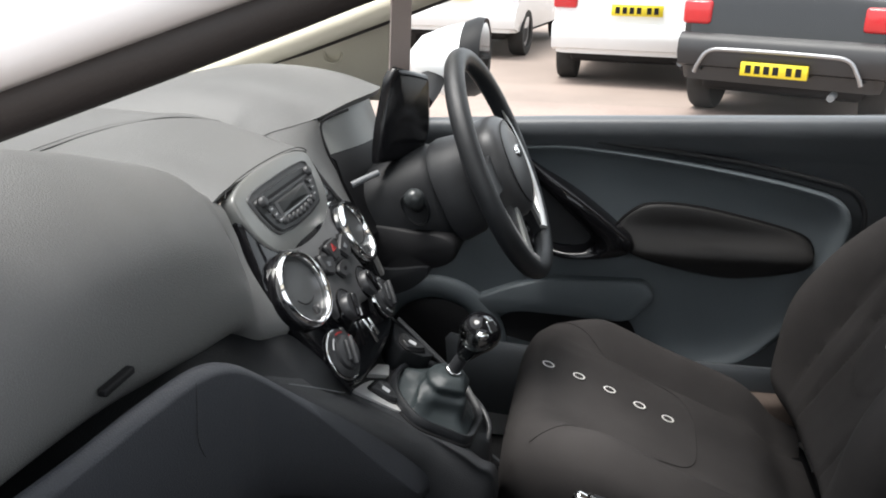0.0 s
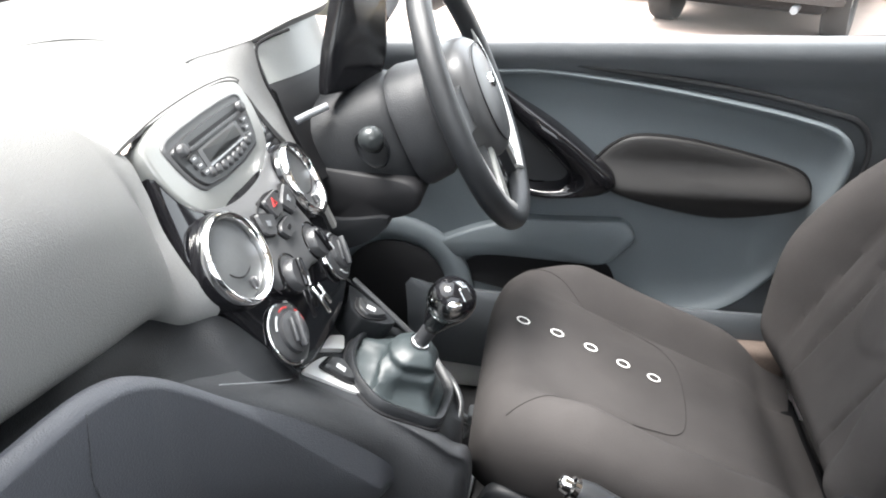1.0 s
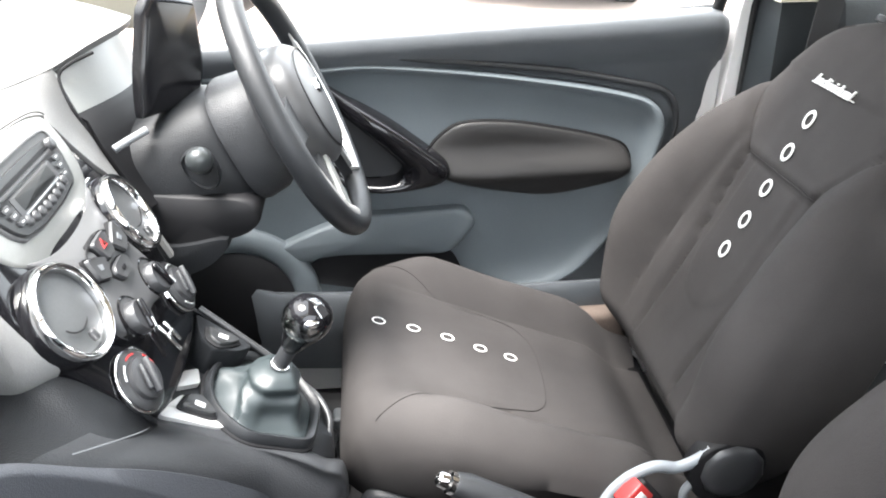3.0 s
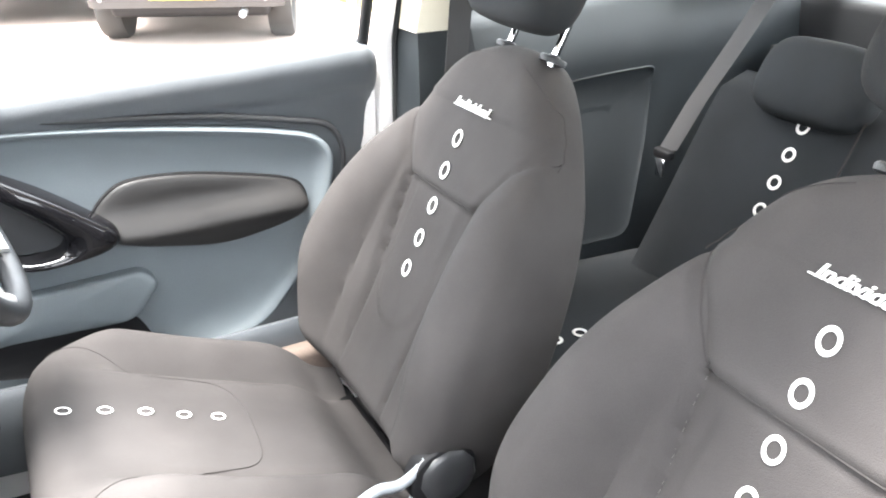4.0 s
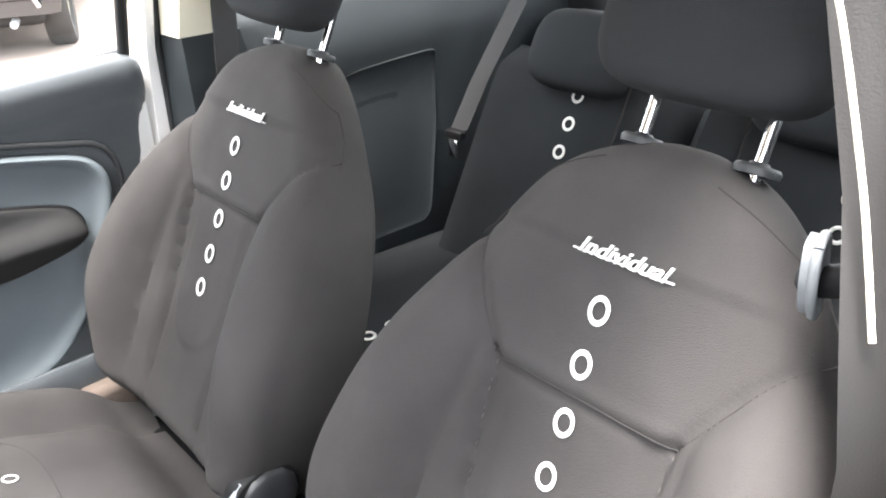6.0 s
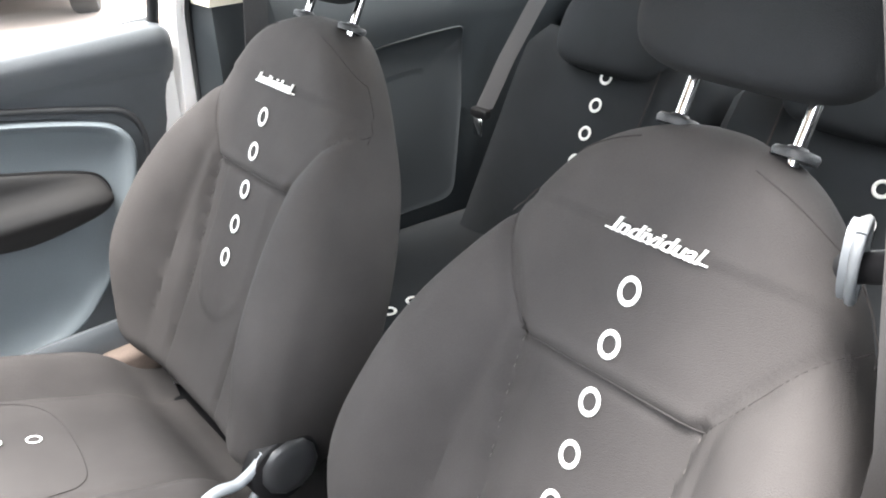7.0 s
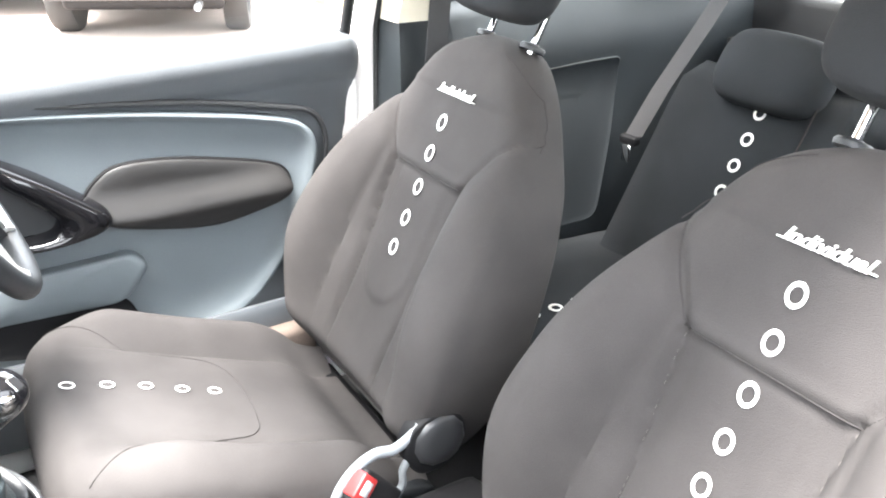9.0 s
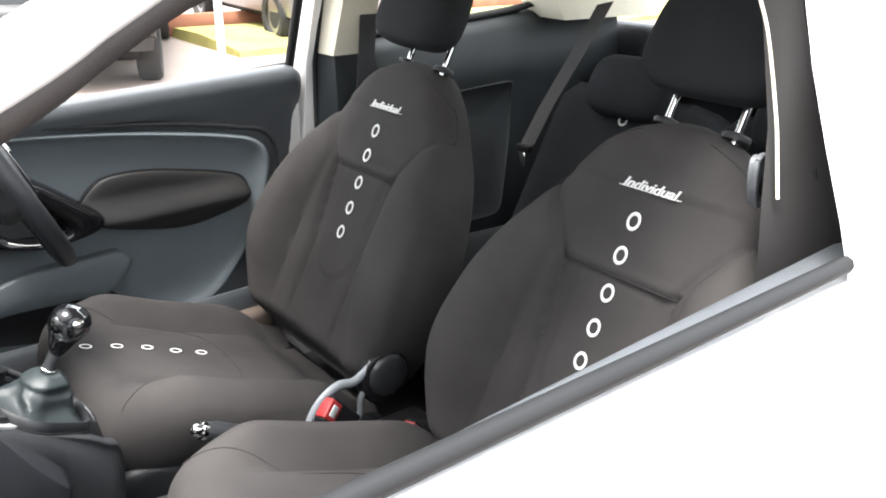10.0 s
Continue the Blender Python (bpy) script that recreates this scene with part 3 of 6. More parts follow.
def back_front(y, q):
    w, a = lerp_table(W_TAB, q), abs(y)
    e1 = panel_edge(q) + 0.045 * smoothstep(0.870, 0.95, q)
    e2 = lerp_table([(0.60, 0.146), (0.68, 0.140), (0.76, 0.131), (0.87, 0.123), (0.905, 0.130), (0.97, 0.172)], q)
    gusset = min(max((a - e1) / max(e2 - e1, 0.004), 0.0), 1.0)
    rise = math.sin(math.pi / 2 * min(max((a - e2) / (min(e2 + 0.075, w) - e2), 0.0), 1.0))
    f = lerp_table(B_TAB, q) * 1.12 * (0.20 * gusset + 0.80 * rise)
    f -= 0.006 * (a / 0.2) ** 2 * smoothstep(0.90, 1.0, q)
    f -= 0.0085 * smoothstep(0.879, 0.866, q) * (1 - smoothstep(e1 - 0.012, e1 + 0.004, a)) * smoothstep(0.58, 0.74, q)
    f += 0.002 * math.exp(-((q - 0.882) / 0.006) ** 2) * (1 - smoothstep(0.10, 0.125, a))
    f -= 0.0030 * math.exp(-((a - e2) / 0.0045) ** 2) * smoothstep(0.915, 0.88, q) * smoothstep(0.54, 0.64, q)
    f -= 0.0095 * math.exp(-((a - e1) / 0.0055) ** 2) * smoothstep(0.886, 0.872, q) * smoothstep(0.52, 0.60, q)
    ridge = lerp_table([(0.865, 0.100), (0.875, 0.107), (0.912, 0.136), (0.955, 0.167), (0.985, 0.196)], q)
    f -= 0.0085 * math.exp(-((a - ridge) / 0.0075) ** 2) * smoothstep(0.865, 0.88, q) * smoothstep(0.995, 0.965, q)
    rr = math.hypot(a, max(0.0, 0.735 - q))
    f += 0.0035 * (1 - smoothstep(0.066, 0.075, rr)) * smoothstep(0.872, 0.860, q)
    f -= 0.07 * smoothstep(0.565, 0.50, q) ** 1.5
    f += 0.0022 * noise.noise((y * 14, q * 9, 3.1)) + 0.0006 * noise.noise((y * 40, q * 18, 7.7))
    R = min(0.055, w * 0.7)
    e = max(0.0, a - (w - R)) / R
    f -= R * 0.85 * (1 - math.sqrt(max(0.0, 1 - min(e, 1) ** 2)))
    t = max(0.0, q - 1.035) / 0.066
    f -= 0.06 * (1 - math.sqrt(max(0.0, 1 - min(t, 1) ** 2)))
    return f


def stitched_ring(c, axis, ref, squash, r=0.0024, R=0.0118):
    """A flat embroidered ring, a little taller than wide."""
    bm = ring(c, axis, R, r, 28, 8, flat=0.45, ref=ref)
    for v in bm.verts:
        v.co.y = c[1] + (v.co.y - c[1]) * squash
    return bm


def make_seat(yc, label, lift=0.0):
    s = thing("front_seat", (0.75, yc, 0.30), label, "car seat", "front seats")
    loops = []
    stations = [0.50 + 0.0055 * k for k in range(108)] + [1.096, 1.099, 1.1005]
    for q in stations:
        w = lerp_table(W_TAB, q)
        thick = 0.150 - 0.045 * smoothstep(0.9, 1.09, q)
        us = [math.sin(math.pi / 2 * (2 * k / 96 - 1)) * 0.5 + (2 * k / 96 - 1) * 0.5 for k in range(97)]
        front = [BK(yc + u * w, q, back_front(u * w, q)) for u in us]
        rear = [BK(yc - w * 0.97 * math.copysign(abs(c) ** 0.6, c), q, -thick * (0.62 + 0.38 * abs(sn) ** 0.6)) for c, sn in [(math.cos(a), math.sin(a)) for a in [math.pi - math.pi * (k + 1) / 18 for k in range(17)]]]
        loops.append(front + rear)
    part("backrest", loft(loops), FABRIC, s, "warm grey fabric backrest with side bolsters")
    on = lambda y, q, h=0.0012: BK(yc + y, q, back_front(y, q) + h)
    # stitched seams
    part("seam", tube([on(0.107 * (1 - 2 * k / 24), 0.8735) for k in range(25)], 0.0009, 6), SEAM, s)
    for sg in (-1, 1):
        pts = spline([(0.107, 0.8745, 0), (0.136, 0.912, 0), (0.167, 0.955, 0), (0.192, 0.978, 0)], 8)
        part("seam", tube([on(sg * p.x, p.y) for p in pts], 0.0008, 6), SEAM, s)
        pts = spline([(0.200, 0.968, 0), (0.190, 0.988, 0), (0.164, 1.019, 0), (0.138, 1.040, 0), (0.100, 1.060, 0), (0.06, 1.074, 0)], 8)
        part("seam", tube([on(sg * p.x, p.y, 0.0006) for p in pts], 0.0008, 6), SEAM, s)
        part("seam", tube([on(sg * panel_edge(0.8725 - 0.30 * k / 20), 0.8725 - 0.30 * k / 20, 0.0006) for k in range(21)], 0.0008, 6), SEAM, s)
        for k in range(26):
            q = 0.868 - 0.0088 * k
            part("stitch", tube([on(sg * panel_edge(q), q, 0.0012), on(sg * panel_edge(q), q - 0.0042, 0.0012)], 0.0006, 4), STITCH, s)
    # embroidery
    nrm, up = Vector((-0.9, 0, 0.434)), Vector((0.434, 0, 0.9))
    for q in (0.950, 0.902, 0.849, 0.799, 0.751):
        part("embroidered_ring", stitched_ring(on(0.003, q, 0.0018), nrm, up, 0.82, 0.0028), THREAD, s, "white embroidered ring")
    m = Matrix(((0, up.x, nrm.x, 0), (-1, 0, 0, 0), (0, up.z, nrm.z, 0), (0, 0, 0, 1)))
    c = on(-0.006, 0.998, 0.002)
    writing("letter", "Individual", 0.0255, Matrix.Translation(c) @ m @ Matrix.Diagonal((1.0, 0.84, 1.0, 1.0)), THREAD, s, shear=0.35, depth=0.0012, bold=0.0003)
    part("embroidered_underline", tube([on(0.053 - 0.112 * k / 8, 0.9922 + 0.0008 * k / 8, 0.002) for k in range(9)], 0.0014, 6, flat=0.6), THREAD, s)
    # cushion
    ZT = [(0.392, 0.52), (0.398, 0.575), (0.412, 0.612), (0.435, 0.634), (0.471, 0.643), (0.53, 0.626), (0.60, 0.597), (0.677, 0.563), (0.76, 0.533), (0.82, 0.512), (0.855, 0.488), (0.89, 0.455), (0.94, 0.44)]
    WT = [(0.392, 0.165), (0.405, 0.19), (0.44, 0.222), (0.52, 0.248), (0.62, 0.258), (0.78, 0.252), (0.94, 0.225)]

    def top(x, y):
        a, w = abs(y), lerp_table(WT, x)
        z = lerp_table(ZT, x) + lift
        z += 0.044 * smoothstep(0.140, 0.205, a) * smoothstep(0.45, 0.58, x)
        z -= 0.011 * math.exp(-((a - 0.142) / 0.012) ** 2) * smoothstep(0.48, 0.58, x)
        z += 0.002 * noise.noise((x * 12, y * 10, 1.7)) + 0.0014 * noise.noise((x * 14 + y * 9, y * 34, 4.2))
        R = 0.075
        e = max(0.0, a - (w - R)) / R
        return z - R * 0.9 * (1 - math.sqrt(max(0.0, 1 - min(e, 1) ** 2)))

    loops = []
    xs = [0.392, 0.394, 0.397, 0.401, 0.406] + [0.413 + 0.0095 * k for k in range(56)]
    for x in xs:
        w = lerp_table(WT, x)
        us = [math.sin(math.pi / 2 * (2 * k / 56 - 1)) * 0.5 + (2 * k / 56 - 1) * 0.5 for k in range(57)]
        xf = x if x > 0.47 else 0.47 - (0.47 - x) * 0.8
        tp = [(xf, yc + u * w, top(x, u * w)) for u in us]
        lowz = 0.456 + lift
        bot = [(xf, yc + w * c, zz) for c, zz in ((0.985, lowz + 0.080), (0.94, lowz + 0.056), (0.86, lowz + 0.030), (0.70, lowz + 0.004), (0.4, lowz - 0.006), (-0.4, lowz - 0.006), (-0.70, lowz + 0.004), (-0.86, lowz + 0.030), (-0.94, lowz + 0.056), (-0.985, lowz + 0.080))]
        loops.append(tp + [(p[0], p[1], min(p[2], top(x, w) - 0.002)) for p in bot])
    part("cushion", loft(loops), FABRIC, s, "warm grey fabric seat cushion")
    con = lambda x, y, h=0.0020: (x, yc + y, top(x, y) + h)
    for x in (0.471, 0.524, 0.577, 0.629, 0.678):
        part("embroidered_ring", stitched_ring(con(x, 0.012), (0.27, 0, 0.96), (1, 0, 0), 0.9, 0.0014, 0.0096), THREAD, s, "white embroidered ring")
    us = spline([(0.46, -0.205, 0), (0.52, -0.175, 0), (0.58, -0.140, 0), (0.66, -0.125, 0), (0.705, -0.105, 0), (0.722, -0.05, 0), (0.724, 0.05, 0), (0.705, 0.105, 0), (0.66, 0.125, 0), (0.58, 0.140, 0), (0.52, 0.175, 0), (0.46, 0.205, 0)], 6)
    part("seam", tube([con(p.x, p.y, 0.0006) for p in us], 0.0008, 6), SEAM, s)
    # head restraint on two chrome posts
    for sg in (-1, 1):
        b = Vector((1.208, yc - 0.008 + sg * 0.061, 1.074))
        part("post", tube([b - up * 0.03, b + up * 0.12], 0.0062, 12), CHROME, s, "chrome head restraint post")
        part("post_collar", lathe(b + up * 0.0, up, [(0.0205, -0.006), (0.0215, 0.0), (0.019, 0.003), (0.010, 0.0035), (0.008, 0.006)], 24), DARK, s)
    hc = Vector((1.250, yc - 0.004, 1.207)) + Vector((-0.042, 0, -0.012) if yc > 0 else (-0.004, 0, -0.008))
    hl = []
    for k in range(25):
        a = -math.pi / 2 + math.pi * k / 24
        h, r = math.copysign(abs(math.sin(a)) ** 0.75, math.sin(a)) * 0.088, max(abs(math.cos(a)), 0.02) ** 0.42
        wv = 0.120 - 0.010 * (h / 0.088)
        hl.append([hc + up * h + Vector((0, 1, 0)) * (wv * r * math.copysign(abs(math.cos(b)) ** 0.55, math.cos(b))) + nrm * (0.048 * r * math.copysign(abs(math.sin(b)) ** 0.75, math.sin(b))) for b in [2 * math.pi * i / 40 for i in range(40)]])
    part("head_restraint", loft(hl), FABRIC_SHADED, s, "seat fabric head restraint, darkened for shade")
    # base, rails, side cover
    part("base_frame", box((0.46, yc - 0.15, 0.33), (0.84, yc + 0.15, 0.455 + lift), 0.02), BLACK, s)
    for sg in (-1, 1):
        part("rail", box((0.38, yc + sg * 0.19 - 0.02, 0.302), (1.0, yc + sg * 0.19 + 0.02, 0.335), 0.006), MIDGREY, s, "grey steel seat rail")
        cover = smooth2([(0.43, 0.455), (0.452, 0.525), (0.53, 0.512), (0.66, 0.490), (0.85, 0.47), (0.94, 0.44), (0.92, 0.37), (0.70, 0.345), (0.50, 0.370)], 5)
        part("side_cover", pillow(cover, [(1.0, -0.01), (1.0, 0.006), (0.96, 0.012), (0.85, 0.015), (0.02, 0.016)], lambda u, v, h, sg=sg: (u, yc + sg * (0.225 + h), v)), COLUMN, s, "charcoal plastic seat side cover")
    part("front_trim", tube(spline([(0.445, yc - 0.17, 0.470), (0.432, yc - 0.13, 0.465), (0.425, yc - 0.06, 0.462), (0.425, yc + 0.06, 0.462), (0.432, yc + 0.13, 0.465)], 5), 0.003, 8), MIDGREY, s, "pale edge of the seat base")
    part("hinge_bar", box((0.895, yc - 0.2, 0.39), (0.955, yc + 0.2, 0.435), 0.015), PILLARBLACK, s)
    # recliner: round dial on its bracket, towards the middle of the car
    sg = -1
    yy = yc + sg * 0.256
    kid = smooth2([(0.872, 0.548), (0.882, 0.582), (0.905, 0.600), (0.940, 0.606), (0.968, 0.588), (0.978, 0.552), (0.960, 0.516), (0.925, 0.500), (0.892, 0.508)], 4)
    part("recliner_cover", pillow(kid, [(1.0, -0.02), (1.0, 0.0), (0.97, 0.006), (0.9, 0.008), (0.02, 0.008)], lambda u, v, h: (u, yy + sg * h, v)), BLACK, s, "black plastic recliner cover")
    part("recliner_bracket", tube(spline([(0.755, yy, 0.478), (0.768, yy, 0.520), (0.792, yy, 0.550), (0.825, yy, 0.566), (0.855, yy, 0.562), (0.880, yy, 0.572), (0.900, yy, 0.588)], 5), 0.007, 10, flat=1.3), ARCHGREY, s, "pale grey recliner bracket")
    part("recliner_lower_bracket", tube(spline([(0.890, yy, 0.545), (0.872, yy, 0.520), (0.870, yy, 0.490), (0.842, yy, 0.458), (0.80, yy, 0.43)], 5), 0.006, 8), MIDGREY, s)
    part("recliner_dial", lathe((0.930, yy, 0.556), (0, sg, 0), [(0.044, -0.03), (0.045, 0.0), (0.043, 0.010), (0.037, 0.016), (0.020, 0.018), (0.001, 0.018)], 11), GREYKNOB, s, "round charcoal recliner dial")
    return s


seat_r = make_seat(0.333, "warm dark grey fabric driver's seat with white embroidery")
seat_l = make_seat(-0.345, "warm dark grey fabric passenger seat with white embroidery", 0.058)

# ---------------------------------------------------------------- dashboard
dash = thing("dashboard", (-0.1, 0, 0.6), "grey moulded dashboard with a stepped top and domed passenger pad", "dashboard")


def solidify(bm, t):
    bmesh.ops.recalc_face_normals(bm, faces=bm.faces)
    bmesh.ops.solidify(bm, geom=list(bm.faces), thickness=t)
    return bm


def skin(columns, n_across=6, n_along=5):
    """A smooth sheet through columns of points, as many in each."""
    cols = [spline(c, n_along) for c in columns]
    rows = [spline([c[i] for c in cols], n_across) for i in range(len(cols[0]))]
    return loft(rows, closed=False)


def patch(stations, n_y=6, n_p=5):
    """A smooth sheet through profiles: stations of (y, [(x, z), ...]) with as many points each."""
    return skin([[(x, y, z) for x, z in pr] for y, pr in stations], n_y, n_p)


# upper dash: ends in a curved lip that stands above the hump
lip_rows = [
    ((-0.42, -0.70, 1.03), (-0.28, -0.70, 1.075), (-0.10, -0.70, 1.105)),
    ((-0.42, -0.40, 1.03), (-0.28, -0.40, 1.083), (-0.10, -0.38, 1.087)),
    ((-0.42, -0.10, 1.03), (-0.28, -0.12, 1.083), (-0.110, -0.10, 1.089)),
    ((-0.42, -0.05, 1.03), (-0.28, -0.02, 1.085), (-0.092, 0.010, 1.094)),
    ((-0.42, 0.05, 1.03), (-0.26, 0.08, 1.085), (-0.051, 0.096, 1.094)),
    ((-0.42, 0.10, 1.03), (-0.23, 0.12, 1.088), (0.000, 0.152, 1.079)),
]
part("upper_dash", solidify(skin([[a, b, Vector(b).lerp(Vector(c), 0.6) + Vector((0, 0, 0.004)), c, Vector(c) + Vector((0.003, -0.003, -0.006)), Vector(c) + Vector((-0.004, 0.003, -0.013)), Vector(c) + Vector((-0.03, 0.01, -0.020))] for a, b, c in lip_rows]), 0.006), DASH, dash, "soft grey upper dash with a rolled lip")
hump = [(y, [(-0.22, a), (-0.13, b), (-0.06, c), (0.0, c - 0.017), (0.06, 1.035), (0.09, 1.005)]) for y, a, b, c in ((-0.36, 1.085, 1.100, 1.085), (-0.27, 1.082, 1.099, 1.086), (-0.19, 1.074, 1.092, 1.080))]
hump += [(y, [(-0.22, 1.062 - e), (-0.13, 1.085 - e), (-0.06, 1.093 - e), (0.0, 1.084 - e), (0.06, 1.067 - e), (0.1080 + d, 1.0500 - e)]) for y, e, d in ((-0.10, 0.004, 0.0015), (-0.03, 0.0015, 0.0), (0.032, 0.0, 0.0), (0.09, 0.0015, 0.0), (0.135, 0.004, 0.003), (0.158, 0.010, 0.012))]
part("centre_hump", solidify(patch(hump), 0.006), DASH, dash, "soft grey centre hump above the radio")

# passenger pad: a dome that falls towards the stack and rolls under along its lower edge
pad_cols = [
    [(-0.13, -0.70, 1.10), (-0.05, -0.70, 1.135), (0.02, -0.70, 1.145), (0.08, -0.70, 1.13), (0.12, -0.70, 1.095), (0.14, -0.70, 1.05), (0.148, -0.70, 1.0), (0.145, -0.70, 0.972), (0.09, -0.70, 0.960)],
    [(-0.13, -0.45, 1.105), (-0.05, -0.45, 1.145), (0.02, -0.45, 1.168), (0.08, -0.45, 1.163), (0.136, -0.45, 1.125), (0.166, -0.45, 1.07), (0.160, -0.45, 1.0), (0.144, -0.45, 0.958), (0.10, -0.45, 0.948)],
    [(-0.13, -0.33, 1.08), (-0.05, -0.33, 1.118), (0.02, -0.33, 1.143), (0.08, -0.33, 1.144), (0.138, -0.33, 1.11), (0.170, -0.33, 1.055), (0.165, -0.33, 0.985), (0.148, -0.33, 0.942), (0.10, -0.33, 0.928)],
    [(-0.12, -0.25, 1.05), (-0.05, -0.25, 1.085), (0.02, -0.25, 1.113), (0.08, -0.25, 1.121), (0.134, -0.25, 1.092), (0.168, -0.25, 1.035), (0.168, -0.25, 0.970), (0.151, -0.25, 0.928), (0.10, -0.25, 0.908)],
    [(-0.10, -0.17, 1.015), (-0.04, -0.17, 1.045), (0.02, -0.17, 1.075), (0.08, -0.17, 1.092), (0.123, -0.17, 1.065), (0.157, -0.17, 1.012), (0.171, -0.17, 0.957), (0.160, -0.17, 0.919), (0.115, -0.17, 0.905)],
    [(-0.06, -0.125, 0.995), (0.0, -0.125, 1.03), (0.04, -0.125, 1.050), (0.085, -0.122, 1.062), (0.120, -0.128, 1.034), (0.144, -0.142, 0.985), (0.164, -0.146, 0.940), (0.170, -0.140, 0.895), (0.130, -0.138, 0.878)],
    [(-0.05, -0.080, 0.975), (0.0, -0.085, 1.01), (0.05, -0.090, 1.030), (0.104, -0.097, 1.038), (0.130, -0.108, 1.008), (0.149, -0.122, 0.976), (0.172, -0.125, 0.938), (0.193, -0.118, 0.897), (0.160, -0.112, 0.872)],
]
part("passenger_pad", solidify(skin(pad_cols), 0.006), DASH, dash, "soft grey domed passenger dash pad")
recess = [
    [(0.10, -0.55, 0.955), (0.105, -0.55, 0.91), (0.14, -0.55, 0.88)],
    [(0.115, -0.42, 0.945), (0.12, -0.42, 0.90), (0.155, -0.42, 0.88)],
    [(0.125, -0.31, 0.925), (0.13, -0.31, 0.895), (0.175, -0.33, 0.885)],
    [(0.135, -0.23, 0.918), (0.150, -0.25, 0.895), (0.195, -0.285, 0.895)],
    [(0.140, -0.165, 0.910), (0.170, -0.19, 0.885), (0.216, -0.222, 0.876)],
    [(0.160, -0.138, 0.895), (0.195, -0.15, 0.868), (0.231, -0.172, 0.847)],
    [(0.190, -0.116, 0.890), (0.215, -0.13, 0.855), (0.239, -0.141, 0.826)],
    [(0.222, -0.097, 0.852), (0.236, -0.095, 0.825), (0.244, -0.09, 0.798)],
    [(0.248, -0.080, 0.807), (0.248, -0.065, 0.793), (0.242, -0.046, 0.776)],
]
# the near-black colour paints the shade that falls under the pad
part("recess_wall", solidify(skin(recess), 0.004), COLUMN, dash, "wall of the recess under the pad, shade put into its colour")
part("vent_slot", box((0.160, -0.430, 0.981), (0.1685, -0.388, 0.988), 0.002), BLACK, dash)

# cluster hood: top, and a flank that runs down beside the stack
hood_top = [
    (0.105, [(-0.42, 1.01), (-0.25, 1.064), (-0.10, 1.072), (0.0, 1.064), (0.035, 1.054), (0.060, 1.042)]),
    (0.150, [(-0.42, 1.03), (-0.25, 1.085), (-0.10, 1.093), (0.0, 1.082), (0.035, 1.070), (0.060, 1.060)]),
    (0.190, [(-0.42, 1.03), (-0.25, 1.090), (-0.10, 1.108), (0.0, 1.100), (0.05, 1.085), (0.090, 1.068)]),
    (0.227, [(-0.42, 1.03), (-0.25, 1.090), (-0.10, 1.115), (0.0, 1.110), (0.06, 1.097), (0.114, 1.074)]),
    (0.27, [(-0.42, 1.03), (-0.25, 1.090), (-0.10, 1.120), (0.0, 1.122), (0.08, 1.110), (0.146, 1.090)]),
    (0.34, [(-0.42, 1.03), (-0.25, 1.088), (-0.10, 1.122), (0.0, 1.130), (0.09, 1.120), (0.168, 1.097)]),
    (0.41, [(-0.42, 1.03), (-0.25, 1.085), (-0.10, 1.118), (0.0, 1.124), (0.09, 1.115), (0.160, 1.094)]),
    (0.47, [(-0.42, 1.03), (-0.25, 1.075), (-0.10, 1.095), (0.0, 1.100), (0.06, 1.092), (0.115, 1.070)]),
    (0.52, [(-0.42, 1.02), (-0.25, 1.062), (-0.10, 1.070), (0.0, 1.060), (0.05, 1.045), (0.080, 1.020)]),
    (0.69, [(-0.42, 1.01), (-0.25, 1.050), (-0.10, 1.045), (0.0, 1.035), (0.04, 1.010), (0.070, 0.980)]),
]
part("cluster_hood", solidify(patch(hood_top), 0.009), DASH, dash, "soft grey hood over the instruments")
flank = [
    [(0.058, 0.152, 1.060), (0.092, 0.160, 1.046), (0.119, 0.166, 1.029), (0.136, 0.175, 1.000), (0.152, 0.186, 0.973), (0.167, 0.199, 0.947), (0.194, 0.200, 0.900), (0.223, 0.190, 0.848)],
    [(0.088, 0.190, 1.068), (0.102, 0.191, 1.059), (0.115, 0.193, 1.044), (0.131, 0.199, 1.010), (0.147, 0.207, 0.982), (0.163, 0.212, 0.953), (0.192, 0.208, 0.903), (0.222, 0.196, 0.850)],
    [(0.112, 0.227, 1.074), (0.115, 0.228, 1.069), (0.118, 0.227, 1.060), (0.128, 0.217, 1.028), (0.143, 0.221, 0.995), (0.158, 0.222, 0.960), (0.189, 0.214, 0.905), (0.220, 0.202, 0.850)],
]
part("hood_flank", solidify(skin(flank), 0.006), DASH, dash, "soft grey flank between stack and instruments")
pad_right = [
    (0.200, [(-0.21, 1.05), (0.05, 1.03), (0.09, 1.00), (0.139, 0.92), (0.199, 0.84), (0.189, 0.78), (0.09, 0.74)]),
    (0.35, [(-0.21, 1.05), (0.05, 1.02), (0.09, 0.96), (0.155, 0.90), (0.209, 0.83), (0.189, 0.77), (0.09, 0.74)]),
    (0.47, [(-0.21, 1.05), (0.05, 1.03), (0.08, 0.97), (0.129, 0.91), (0.169, 0.84), (0.149, 0.78), (0.07, 0.74)]),
    (0.69, [(-0.21, 1.03), (0.04, 1.01), (0.07, 0.98), (0.099, 0.91), (0.109, 0.84), (0.089, 0.78), (0.04, 0.74)]),
]
part("driver_pad", solidify(patch(pad_right), 0.010), COLUMN, dash, "dark lower dash on the driver's side")
# black stands for the shadow band between pad and glovebox lid
part("inner_shelf", box((-0.04, -0.69, 0.78), (0.095, -0.10, 0.972), 0.02), BLACK, dash, "shelf block under the pad, black for the shade there")

